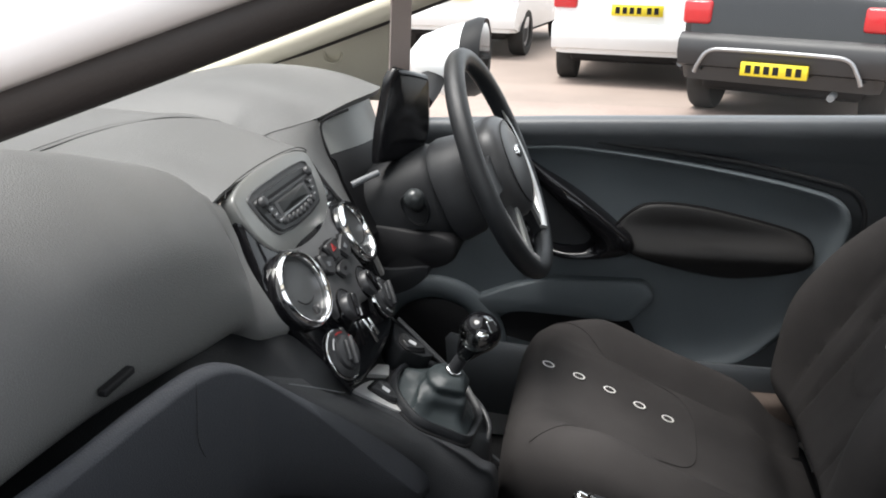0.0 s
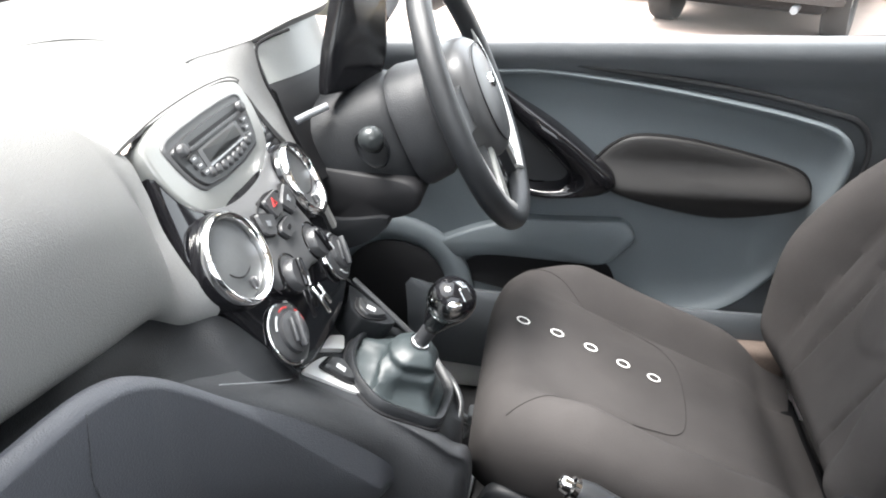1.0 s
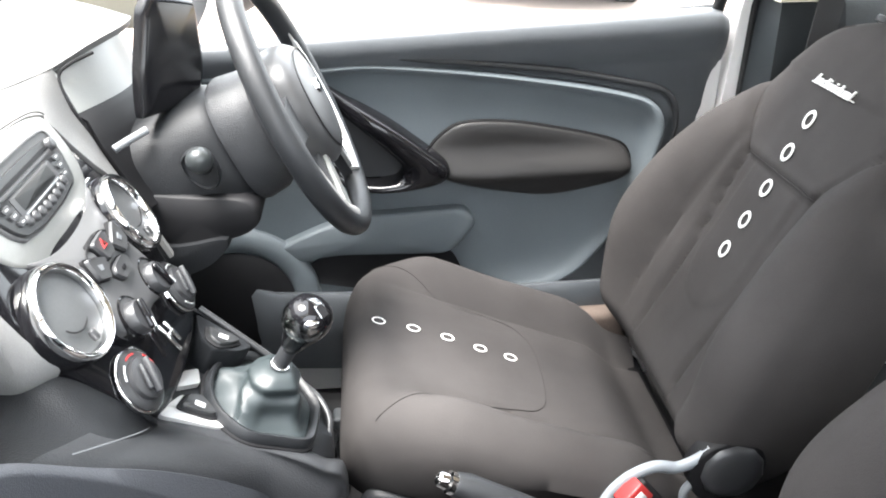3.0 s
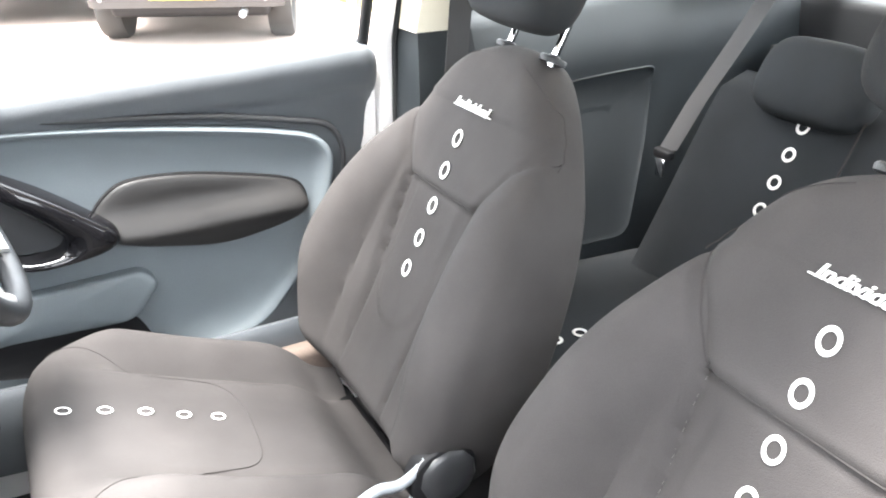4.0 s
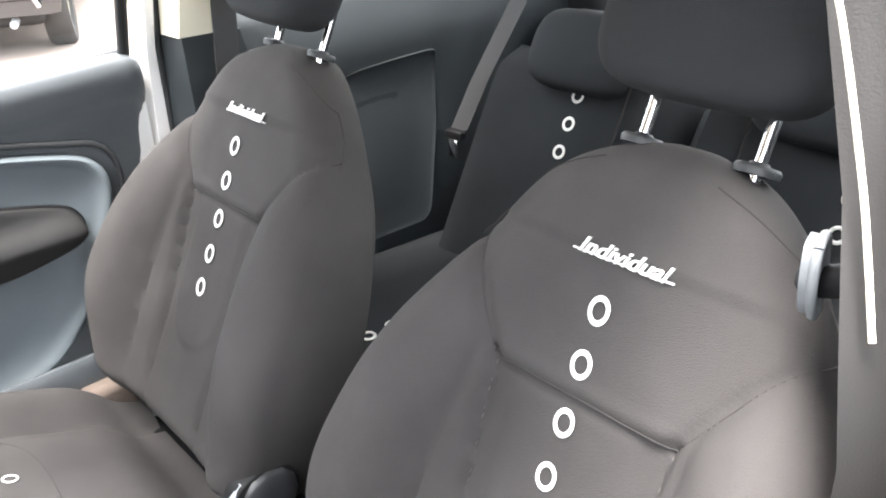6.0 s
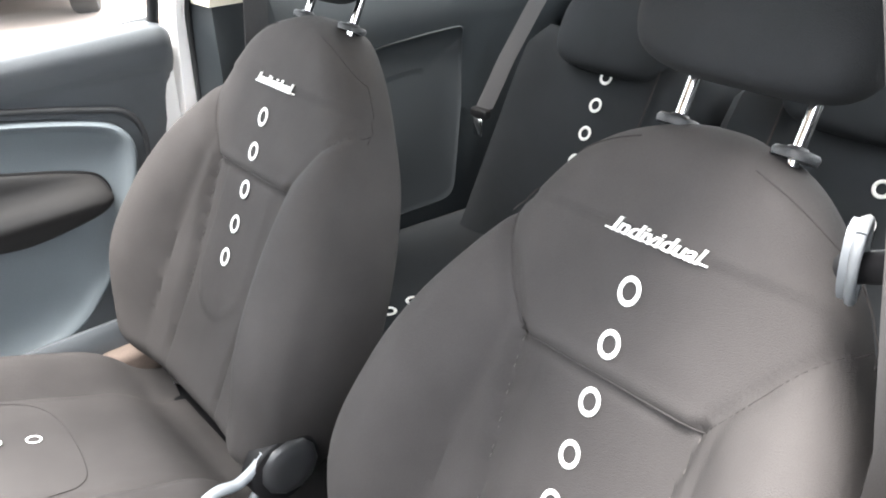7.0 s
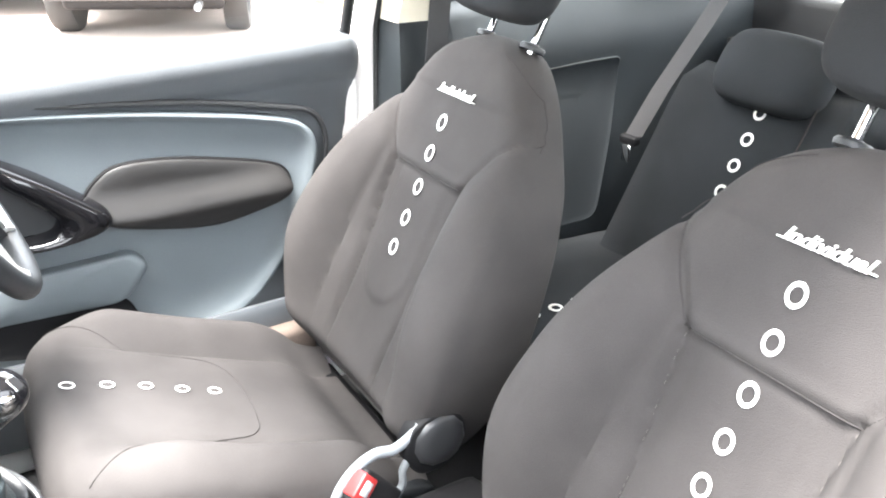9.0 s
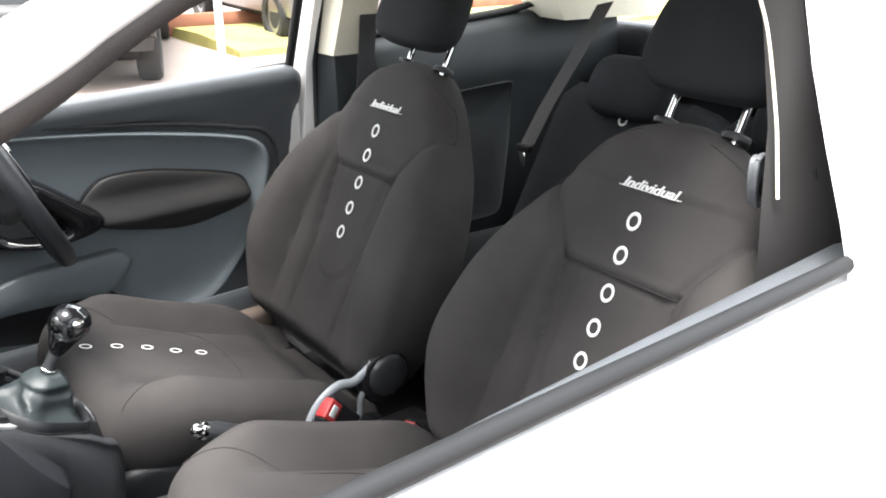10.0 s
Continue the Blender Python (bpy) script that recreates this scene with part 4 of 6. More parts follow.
# glovebox lid: a tapering band that sweeps from the door to the side of the console, with a widening bevelled rim
lid_top = spline([(0.15, -0.71, 0.975), (0.179, -0.511, 0.972), (0.188, -0.431, 0.972), (0.196, -0.372, 0.971), (0.202, -0.338, 0.967), (0.208, -0.307, 0.955), (0.216, -0.268, 0.926), (0.238, -0.217, 0.875), (0.270, -0.147, 0.806), (0.306, -0.086, 0.736), (0.334, -0.044, 0.680), (0.343, -0.031, 0.657)], 5)
lid_low = [(-0.71, 0.70), (-0.43, 0.74), (-0.33, 0.765), (-0.263, 0.775), (-0.194, 0.731), (-0.129, 0.684), (-0.075, 0.640), (-0.052, 0.633), (-0.031, 0.640)]
lid = []
for i, p in enumerate(lid_top):
    d = lid_top[min(i + 1, len(lid_top) - 1)] - lid_top[max(i - 1, 0)]
    out = Vector((abs(d.y), -abs(d.x), 0)).normalized()
    low = lerp_table(lid_low, p.y)
    rim = 0.004 + 0.034 * smoothstep(-0.25, -0.07, p.y)
    rim = min(rim, (p.z - low) * 0.55)
    q = lambda o, z: Vector((p.x, p.y, z)) + out * (o * smoothstep(-0.030, -0.065, p.y) if o > 0 else o)
    lid.append([q(-0.07, p.z - 0.16), q(-0.035, p.z - 0.06), q(-0.014, p.z - 0.012), q(-0.007, p.z - 0.003), q(-0.001, p.z - 0.002), q(0.008 + 0.1 * rim, p.z - 0.004 - rim), q(0.009 + 0.1 * rim, p.z - 0.008 - rim), q(0.012, p.z + (low - p.z) * 0.62), q(0.010, low + 0.008), q(0.0, low - 0.004), q(-0.03, low - 0.03), q(-0.09, low - 0.10)])
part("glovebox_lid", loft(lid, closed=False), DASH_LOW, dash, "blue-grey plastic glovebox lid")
gap = spline([(0.2065, -0.362, 0.962), (0.2075, -0.366, 0.940), (0.2085, -0.371, 0.918), (0.2090, -0.369, 0.903), (0.2098, -0.363, 0.890)], 4)
part("lid_gap", tube(gap, 0.0005, 6), DARK, dash)

# centre stack
SN, SD = Vector((0.866, 0, 0.5)), Vector((0.5, 0, -0.866))
YS = 0.032


def ST(y, s, h):
    return Vector((0.120, y + YS, 1.029)) + SD * s + SN * h


def mirrored(half):
    """A closed outline from its right half, listed from top to bottom."""
    return half + [(-u, v) for u, v in reversed(half) if abs(u) > 1e-6]


stack = thing("centre_stack", (0.15, 0, 0.85), "gloss black centre stack with chrome vents and silver radio surround", "control panel")
outline = smooth2(mirrored([(0.06, -0.008), (0.112, 0.004), (0.131, 0.03), (0.143, 0.065), (0.153, 0.098), (0.150, 0.133), (0.142, 0.162), (0.130, 0.204), (0.114, 0.246), (0.086, 0.266), (0.04, 0.274)]), 4)
dome = lambda u, v: 0.007 * (1 - smoothstep(0.02, 0.15, abs(u))) * smoothstep(0.03, 0.12, v) * smoothstep(0.275, 0.20, v)
part("gloss_panel", pillow(outline, [(1.0, -0.06), (1.0, -0.004), (0.985, 0.001), (0.96, 0.002), (0.85, 0.003), (0.7, 0.003), (0.55, 0.003), (0.4, 0.003), (0.2, 0.003), (0.02, 0.003)], lambda u, v, h: ST(u, v, h + (dome(u, v) if h > 0 else 0))), GLOSS, stack, "gloss black panel")
silver = rounded(mirrored([(0.0, -0.0245), (0.05, -0.023), (0.092, -0.019), (0.124, -0.010), (0.125, 0.018), (0.117, 0.048), (0.097, 0.072), (0.062, 0.087), (0.022, 0.0925)]), 0.02, 4)
part("radio_surround", pillow(silver, [(1.0, -0.012), (1.0, 0.003), (0.99, 0.0055), (0.96, 0.0065), (0.6, 0.008), (0.02, 0.009)], lambda u, v, h: ST(u, v, h)), SILVER, stack, "satin silver radio surround")
seam_arc = [ST(u, v, 0.004) for u, v in ((-0.130, -0.014), (-0.118, -0.0205), (-0.072, -0.0255), (-0.012, -0.0270), (0.05, -0.0258), (0.100, -0.0215), (0.122, -0.016), (0.130, -0.010))]
part("surround_gap", tube(spline(seam_arc, 4), 0.0007, 6), BLACK, stack)
mid = smooth2(mirrored([(0.0, 0.086), (0.055, 0.082), (0.092, 0.070), (0.080, 0.086), (0.060, 0.104), (0.055, 0.128), (0.063, 0.155), (0.067, 0.176), (0.056, 0.194), (0.033, 0.201), (0.012, 0.197)]), 3)
part("button_panel", pillow(mid, [(1.0, -0.01), (1.0, 0.014), (0.985, 0.0175), (0.94, 0.0195), (0.8, 0.0205), (0.5, 0.021), (0.02, 0.021)], lambda u, v, h: ST(u, v, h - 0.011 * smoothstep(0.115, 0.085, v))), PANELGREY, stack, "matt dark grey button panel")
part("panel_groove", tube(spline([ST(u, v, 0.0195) for u, v in ((-0.05, 0.139), (-0.044, 0.121), (-0.028, 0.106), (0.0, 0.100), (0.028, 0.106), (0.044, 0.121), (0.05, 0.139))], 4), 0.0012, 6), BLACK, stack)
# vents
for sg in (-1, 1):
    c = ST(sg * 0.107, 0.123, 0.0)
    ax = (SN + Vector((0, sg * 0.10, 0))).normalized()
    part("vent_barrel", lathe(c, ax, [(0.050, -0.02), (0.050, 0.010), (0.047, 0.018), (0.044, 0.020)], 40, caps=False), GLOSS, stack)
    part("vent_ring", lathe(c, ax, [(0.0470, 0.012), (0.0485, 0.017), (0.0475, 0.0218), (0.0450, 0.0245), (0.0425, 0.0240), (0.0405, 0.0210), (0.0400, 0.012)], 56, caps=False), CHROME, stack, "bevelled chrome vent ring")
    part("vent_disc", lathe(c, ax, [(0.0402, 0.006), (0.0400, 0.014), (0.033, 0.0165), (0.001, 0.017)], 40), VENTGREY, stack, "round grey air vent flap")
    part("vent_flap_line", tube([c + ax * 0.0172 + SD * (0.030 * math.cos(a) - 0.012) + Vector((0, 1, 0)) * (0.030 * math.sin(a)) for a in [radians(-55 + 110 * k / 12) for k in range(13)]], 0.0009, 6), BLACK, stack)
    part("vent_tab", box((-0.004, -0.006, 0.0), (0.004, 0.006, 0.006), 0.002, 2, m=Matrix.Translation(c + ax * 0.016 + SD * 0.029) @ Matrix(((0, SD.x, SN.x, 0), (1, 0, 0, 0), (0, SD.z, SN.z, 0), (0, 0, 0, 1)))), GREYKNOB, stack)
    part("vent_side_chrome", ring(c + ax * 0.001, ax, 0.0535, 0.0040, 24, 8, a0=70 if sg < 0 else -110, a1=150 if sg < 0 else -190, ref=SD), CHROME, stack)
# hazard and three more buttons
for y, s, rot, red in ((0.0, 0.113, 0, True), (-0.034, 0.122, 24, False), (0.034, 0.122, -24, False), (0.0, 0.143, 0, False)):
    sh = [(-0.018, -0.011), (0.018, -0.011), (0.011, 0.013), (-0.011, 0.013)] if s < 0.13 else [(-0.021, -0.004), (-0.012, -0.010), (0.012, -0.010), (0.021, -0.004), (0.011, 0.009), (-0.011, 0.009)]
    rc, rs = math.cos(radians(rot)), math.sin(radians(rot))
    ol = rounded([(y + a * rc - b * rs, s + a * rs + b * rc) for a, b in sh], 0.005, 3)
    part("button_well", pillow([(y + (u - y) * 1.12, s + (v - s) * 1.12) for u, v in ol], [(1.0, 0.012), (1.0, 0.0222), (0.02, 0.0222)], lambda u, v, h: ST(u, v, h)), BLACK, stack)
    part("button", pillow(ol, [(1.0, 0.015), (1.0, 0.0240), (0.93, 0.0262), (0.02, 0.0255)], lambda u, v, h: ST(u, v, h)), BUTTON, stack)
    if red:
        part("hazard_mark", ring(ST(y, s - 0.001, 0.0262), SN, 0.0055, 0.0011, 3, 6, ref=-SD), RED, stack, "red warning triangle")
    else:
        part("button_mark", pillow([(y + (a * rc - b * rs) * 0.24, s + (a * rs + b * rc) * 0.24) for a, b in sh], [(1.0, 0.0245), (1.0, 0.0266), (0.02, 0.0266)], lambda u, v, h: ST(u, v, h)), MIDGREY if s < 0.13 else BLACK, stack, smooth=False)
UP_STACK = Matrix(((0, SD.x, SN.x, 0), (1, 0, 0, 0), (0, SD.z, SN.z, 0), (0, 0, 0, 1)))
# two small rotary knobs in round wells, two large heater dials
for y, s, turn in ((-0.041, 0.183, 28), (0.041, 0.183, -10)):
    part("knob_well", lathe(ST(y, s - 0.004, 0.010), SN, [(0.0235, 0.0), (0.0235, 0.0105), (0.0215, 0.0120), (0.0205, 0.0100), (0.001, 0.0098)], 32), GLOSS, stack)
    part("knob", lathe(ST(y, s, 0.018), SN, [(0.0185, 0.0), (0.0178, 0.010), (0.0160, 0.0125), (0.001, 0.013)], 28), GREYKNOB, stack, "dark rotary knob")
    part("knob_grip", box((-0.0045, -0.0165, 0.0), (0.0045, 0.0165, 0.007), 0.003, 2, m=Matrix.Translation(ST(y, s, 0.029)) @ UP_STACK @ pose(0, 0, 0, 0, 0, turn)), GLOSS, stack)
    part("knob_pointer", box((-0.0008, 0.006, 0.0), (0.0008, 0.016, 0.0016), 0.0, 1, m=Matrix.Translation(ST(y, s, 0.0352)) @ UP_STACK @ pose(0, 0, 0, 0, 0, turn)), GREYPLAS, stack, smooth=False)
for sg in (-1, 1):
    ax = (SN + Vector((0, sg * 0.08, 0))).normalized()
    c = ST(sg * 0.092, 0.221, 0.008)
    part("dial_bezel", ring(c, ax, 0.0318, 0.0019, 44, 8), CHROME, stack, "thin chrome dial ring")
    part("dial_face", lathe(c, ax, [(0.031, -0.02), (0.031, 0.003), (0.027, 0.006), (0.0225, 0.0062), (0.0215, 0.0105), (0.018, 0.012), (0.001, 0.0125)], 40), GREYKNOB, stack, "round charcoal heater dial")
    for off in (-0.0085, 0.0, 0.0085):
        part("dial_grip", box((-0.0022, -0.0185 + abs(off) * 0.6, 0.0), (0.0022, 0.0185 - abs(off) * 0.6, 0.005 if off else 0.008), 0.0018, 2, m=Matrix.Translation(c + ax * 0.0115) @ UP_STACK @ pose(0, 0, 0, 0, 0, 32) @ pose(off, 0, 0)), DARK, stack)
    for a0, a1, m in ((150, 185, RED), (85, 120, RED), (200, 235, GREYPLAS)) if sg < 0 else ((-60, -20, GREYPLAS), (150, 190, GREYPLAS)):
        part("dial_mark", ring(c + ax * 0.0061, ax, 0.0262, 0.0012, 12, 6, a0=a0, a1=a1, ref=SD), m, stack)
    part("dial_side_chrome", ring(c + ax * -0.001, ax, 0.0355, 0.0022, 12, 6, a0=100 if sg < 0 else -100, a1=130 if sg < 0 else -130, ref=SD), CHROME, stack)
# chrome blades and bridge are added to draw an H-shaped reflection
for dy, s0, s1 in ((-0.0085, -0.016, 0.022), (0.0055, -0.010, 0.018)):
    part("slot_glint", box((s0, -0.0025 + dy, 0), (s1, 0.0025 + dy, 0.005), 0.0012, 1, m=Matrix.Translation(ST(0.0, 0.228, 0.012)) @ Matrix(((SD.x, 0, SN.x, 0), (0, 1, 0, 0), (SD.z, 0, SN.z, 0), (0, 0, 0, 1))) @ pose(0, 0, 0, 0, 0, 6)), CHROME, stack, "chrome blade drawn for a reflection in the slot")
part("slot_glint_bridge", box((0.001, -0.007, 0), (0.006, 0.005, 0.004), 0.001, 1, m=Matrix.Translation(ST(0.0, 0.228, 0.012)) @ Matrix(((SD.x, 0, SN.x, 0), (0, 1, 0, 0), (SD.z, 0, SN.z, 0), (0, 0, 0, 1)))), CHROME, stack)

# radio
radio = thing("car_radio", (0.15, 0, 1.03), "grey car radio with a dark display and rows of small buttons", "car radio")
RADIO_S = 0.007
RP = lambda u, v, h: ST(u, v + RADIO_S, h)
radio_half = [(0.0, -0.0130), (0.05, -0.0125), (0.086, -0.0105), (0.100, -0.0065), (0.094, 0.020), (0.084, 0.040), (0.073, 0.051), (0.03, 0.056)]
part("bezel", pillow(rounded(mirrored(radio_half), 0.008, 4), [(1.0, 0.002), (1.0, 0.0085), (0.985, 0.0098), (0.955, 0.0100), (0.945, 0.0085), (0.02, 0.0085)], RP), PANELGREY, radio, "dark grey radio bezel")
face = rounded(mirrored([(0.0, -0.0035), (0.05, -0.003), (0.085, -0.001), (0.0905, 0.003), (0.087, 0.021), (0.078, 0.038), (0.067, 0.048), (0.03, 0.0525)]), 0.007, 4)
part("face", pillow(face, [(1.0, 0.004), (1.0, 0.0105), (0.985, 0.0120), (0.02, 0.0122)], RP), RADIOGREY, radio)


def radio_piece(name, pts, h, material, r=0.002, label=""):
    return part(name, pillow(rounded(pts, r, 2), [(1.0, 0.008), (1.0, h - 0.0006), (0.95, h), (0.02, h)], RP), material, radio, label)


radio_piece("disc_slot", [(-0.058, 0.0035), (0.070, 0.0035), (0.070, 0.0075), (-0.058, 0.0075)], 0.0127, BLACK, 0.0015)
radio_piece("slot_lip", [(-0.066, 0.0085), (0.072, 0.0085), (0.070, 0.0125), (-0.062, 0.0125)], 0.0137, BUTTON)
radio_piece("display_frame", [(-0.052, 0.0145), (0.052, 0.0145), (0.052, 0.0375), (-0.052, 0.0375)], 0.0133, BUTTON, 0.003)
radio_piece("display", [(-0.044, 0.0165), (0.044, 0.0165), (0.044, 0.0315), (-0.044, 0.0315)], 0.0138, SCREEN, 0.002, "dark radio display")
radio_piece("display_ledge", [(-0.046, 0.0335), (0.046, 0.0335), (0.046, 0.036), (-0.046, 0.036)], 0.0140, MIDGREY, 0.001)
for k in range(8):
    u = -0.049 + 0.014 * k
    part("preset_button", lathe(ST(u, RADIO_S + 0.0435 - 0.0042 * (u / 0.05) ** 2, 0.0115), SN, [(0.0055, 0.0), (0.0052, 0.003), (0.0035, 0.0042), (0.001, 0.0038)], 14), BUTTON, radio)
for sg in (-1, 1):
    part("volume_knob" if sg < 0 else "tuning_button", lathe(ST(sg * 0.0765, RADIO_S + 0.0060, 0.0118), SN, [(0.0070, 0.0), (0.0066, 0.005), (0.0045, 0.0065), (0.001, 0.0060)], 18), BUTTON, radio)
    for k in range(3):
        u0, v0 = sg * (0.068 - 0.004 * k), 0.0185 + 0.0085 * k
        radio_piece("side_button", [(u0 - 0.008, v0 - 0.003), (u0 + 0.008, v0 - 0.003), (u0 + 0.006, v0 + 0.003), (u0 - 0.006, v0 + 0.003)], 0.0145, BUTTON)
        radio_piece("button_mark", [(u0 - 0.003, v0 - 0.0008), (u0 + 0.003, v0 - 0.0008), (u0 + 0.003, v0 + 0.0008), (u0 - 0.003, v0 + 0.0008)], 0.0148, GREYPLAS, 0.0003)

# instrument cluster under the hood
cl = thing("instrument_cluster", (0.10, 0.34, 1.02), "instrument cluster, its lens painted pale for the reflected sky", "instrument cluster")
lens = [[(0.116 + (1.066 - z) * 0.36 + 0.03 * math.sin(math.pi * k / 12), 0.226 + (0.49 - 0.226) * k / 12, min(z, 1.066 + 0.026 * smoothstep(0, 5, k) * smoothstep(13, 8, k))) for k in range(13)] for z in (1.105, 1.085, 1.066, 1.047, 1.028, 1.008)]
part("lens", solidify(loft(lens, closed=False), 0.003), SKY_LENS, cl, "cluster lens, sky reflection put into its colour")
low_bezel = [[(0.116 + (1.066 - z) * 0.42 + o + 0.03 * math.sin(math.pi * k / 12), 0.222 + (0.49 - 0.222) * k / 12, z) for k in range(13)] for z, o in ((1.020, -0.004), (1.012, 0.004), (0.985, 0.002), (0.950, 0.004), (0.90, 0.012))]
part("lens_gasket", tube(spline([(0.150, 0.262, 1.082), (0.128, 0.238, 1.074), (0.118, 0.229, 1.064), (0.122, 0.222, 1.046), (0.130, 0.219, 1.026), (0.142, 0.223, 0.998)], 5), 0.0022, 6), BLACK, cl)
part("lower_bezel", solidify(loft(low_bezel, closed=False), 0.004), BLACK, cl, "black plastic under the lens")

# black sleeve with a pale card, standing before the cluster
sl = thing("card_sleeve", (0.215, 0.31, 1.0), "black glossy sleeve with a grey card standing before the cluster", "card holder")
SA, SB = Vector((0.205, 0.250, 0)), Vector((0.262, 0.362, 0))
SQ = lambda u, v, h: SA + (SB - SA) * u + Vector((0.89, -0.45, 0)) * (h + 0.0008 * math.sin(7 * u + 40 * v)) + Vector((0, 0, v))
part("sleeve", pillow(rounded([(0.0, 1.043), (0.05, 1.10), (0.22, 1.165), (0.35, 1.185), (0.97, 1.165), (1.0, 1.075), (0.86, 1.035)], 0.03, 4), [(1.0, -0.008), (1.0, 0.0), (0.96, 0.006), (0.85, 0.009), (0.02, 0.010)], SQ), SLEEVE, sl)
part("card", pillow([(0.30, 1.15), (0.66, 1.15), (0.74, 1.36), (0.38, 1.36)], [(1.0, -0.006), (1.0, -0.003), (0.02, -0.003)], SQ), CARD, sl, "pale grey card", smooth=False)

# steering column, stalk and wheel
WN = Vector((0.909, 0, 0.416))
WU = Vector((-0.416, 0, 0.909))
WC = Vector((0.379, 0.330, 0.996))
colm = thing("steering_column", (0.2, 0.336, 0.95), "dark plastic steering column shroud with stalks", "steering column")


def colloop(d, ry, rz):
    c = WC - WN * d - WU * (0.01 if d > 0.05 else 0)
    return [c + Vector((0, 1, 0)) * (ry * math.copysign(abs(math.cos(a)) ** 0.75, math.cos(a))) + WU * (rz * math.copysign(abs(math.sin(a)) ** 0.75, math.sin(a))) for a in [2 * math.pi * k / 32 for k in range(32)]]


part("shroud", loft([colloop(0.088, 0.060, 0.060), colloop(0.095, 0.072, 0.074), colloop(0.11, 0.080, 0.082), colloop(0.20, 0.090, 0.090), colloop(0.30, 0.10, 0.11)]), COLUMN, colm, "dark plastic upper shroud")
part("boss", loft([colloop(0.028, 0.052, 0.052), colloop(0.034, 0.068, 0.068), colloop(0.060, 0.077, 0.079), colloop(0.088, 0.080, 0.083), colloop(0.096, 0.078, 0.081), colloop(0.099, 0.066, 0.068)]), DARK, colm, "smooth charcoal boss behind the wheel")
low_sh = smooth2([(0.150, 0.905), (0.25, 0.905), (0.315, 0.897), (0.325, 0.870), (0.300, 0.848), (0.22, 0.832), (0.150, 0.825)], 4)
part("lower_shroud", pillow(low_sh, [(1.0, 0.215), (1.0, 0.010), (0.97, 0.003), (0.9, 0.0), (0.02, 0.0)], lambda u, v, h: (u, 0.236 + h, v)), BLACK, colm, "black lower shroud")
part("knee_panel", pillow(smooth2([(0.130, 0.845), (0.22, 0.842), (0.285, 0.850), (0.262, 0.815), (0.20, 0.790), (0.130, 0.780)], 4), [(1.0, 0.30), (1.0, 0.012), (0.96, 0.003), (0.02, 0.0)], lambda u, v, h: (u, 0.225 + h, v)), COLUMN, colm)
for sg in (-1, 1):
    yo = WC.y + sg * 0.085
    base = smooth2([(0.236, 0.952), (0.250, 0.966), (0.268, 0.962), (0.281, 0.940), (0.278, 0.918), (0.262, 0.914), (0.244, 0.928)], 4)
    part("stalk_base", pillow(base, [(1.0, -0.02), (1.0, 0.004), (0.94, 0.007), (0.88, 0.004), (0.02, 0.003)], lambda u, v, h, sg=sg, yo=yo: (u, yo + sg * h, v)), COLUMN, colm, "oval stalk surround")
    st = [Vector((0.262, yo - sg * 0.01, 0.940)), Vector((0.264, yo + sg * 0.018, 0.952)), Vector((0.266, yo + sg * 0.038, 0.965))]
    part("stalk", tube(st, 0.008, 12, radii=[0.012, 0.011, 0.013]), BLACK, colm)
    part("stalk_tip", lathe(st[2], st[2] - st[1], [(0.001, -0.020), (0.0125, -0.015), (0.0165, 0.0), (0.0130, 0.013), (0.006, 0.018), (0.001, 0.019)], 22), KNOBTOP, colm, "dark rounded stalk tip")

part("ignition_lever", tube([(0.165, 0.225, 0.975), (0.180, 0.235, 0.982), (0.200, 0.250, 0.990)], 0.0050, 10), MIDGREY, colm, "silver stalk end")
wheel = thing("steering_wheel", WC - WN * 0.03, "black leather steering wheel with silver spoke inlays", "steering wheel")
part("rim", ring(WC, WN, 0.175, 0.0155, 72, 14, ref=WU), LEATHER, wheel, "black leather rim")
hubo = smooth2([(0.0, 0.078), (0.06, 0.062), (0.083, 0.015), (0.072, -0.045), (0.035, -0.082), (0.0, -0.090), (-0.035, -0.082), (-0.072, -0.045), (-0.083, 0.015), (-0.06, 0.062)], 5)
WP = lambda u, v, h: WC + Vector((0, -1, 0)) * u + WU * v + WN * h
part("hub", pillow(hubo, [(0.8, -0.05), (0.98, -0.035), (1.0, -0.01), (0.97, 0.010), (0.88, 0.020), (0.6, 0.028), (0.02, 0.031)], WP), BUTTON, wheel, "padded hub cover")
for sg in (-1, 1):
    arc = [radians(22 - 84 * k / 20) for k in range(21)]
    part("rim_inlay", tube([WP(sg * 0.1625 * math.cos(a), 0.1625 * math.sin(a), 0.004) for a in arc], 0.008, 8, radii=[0.002 + 0.009 * math.sin(math.pi * min(1, (k + 0.5) / 16) / 2) for k in range(21)]), BRIGHT, wheel, "satin silver rim inlay")
part("hub_seam", tube([WP(u * 0.80, v * 0.80, 0.0245) for u, v in hubo + hubo[:1]], 0.0012, 6), BLACK, wheel)
part("badge", pillow([(0.0135 * math.cos(a), 0.010 + 0.010 * math.sin(a)) for a in [2 * math.pi * k / 28 for k in range(28)]], [(1.0, 0.027), (1.0, 0.032), (0.9, 0.0335), (0.02, 0.034)], WP), CHROME, wheel, "plain oval chrome badge")
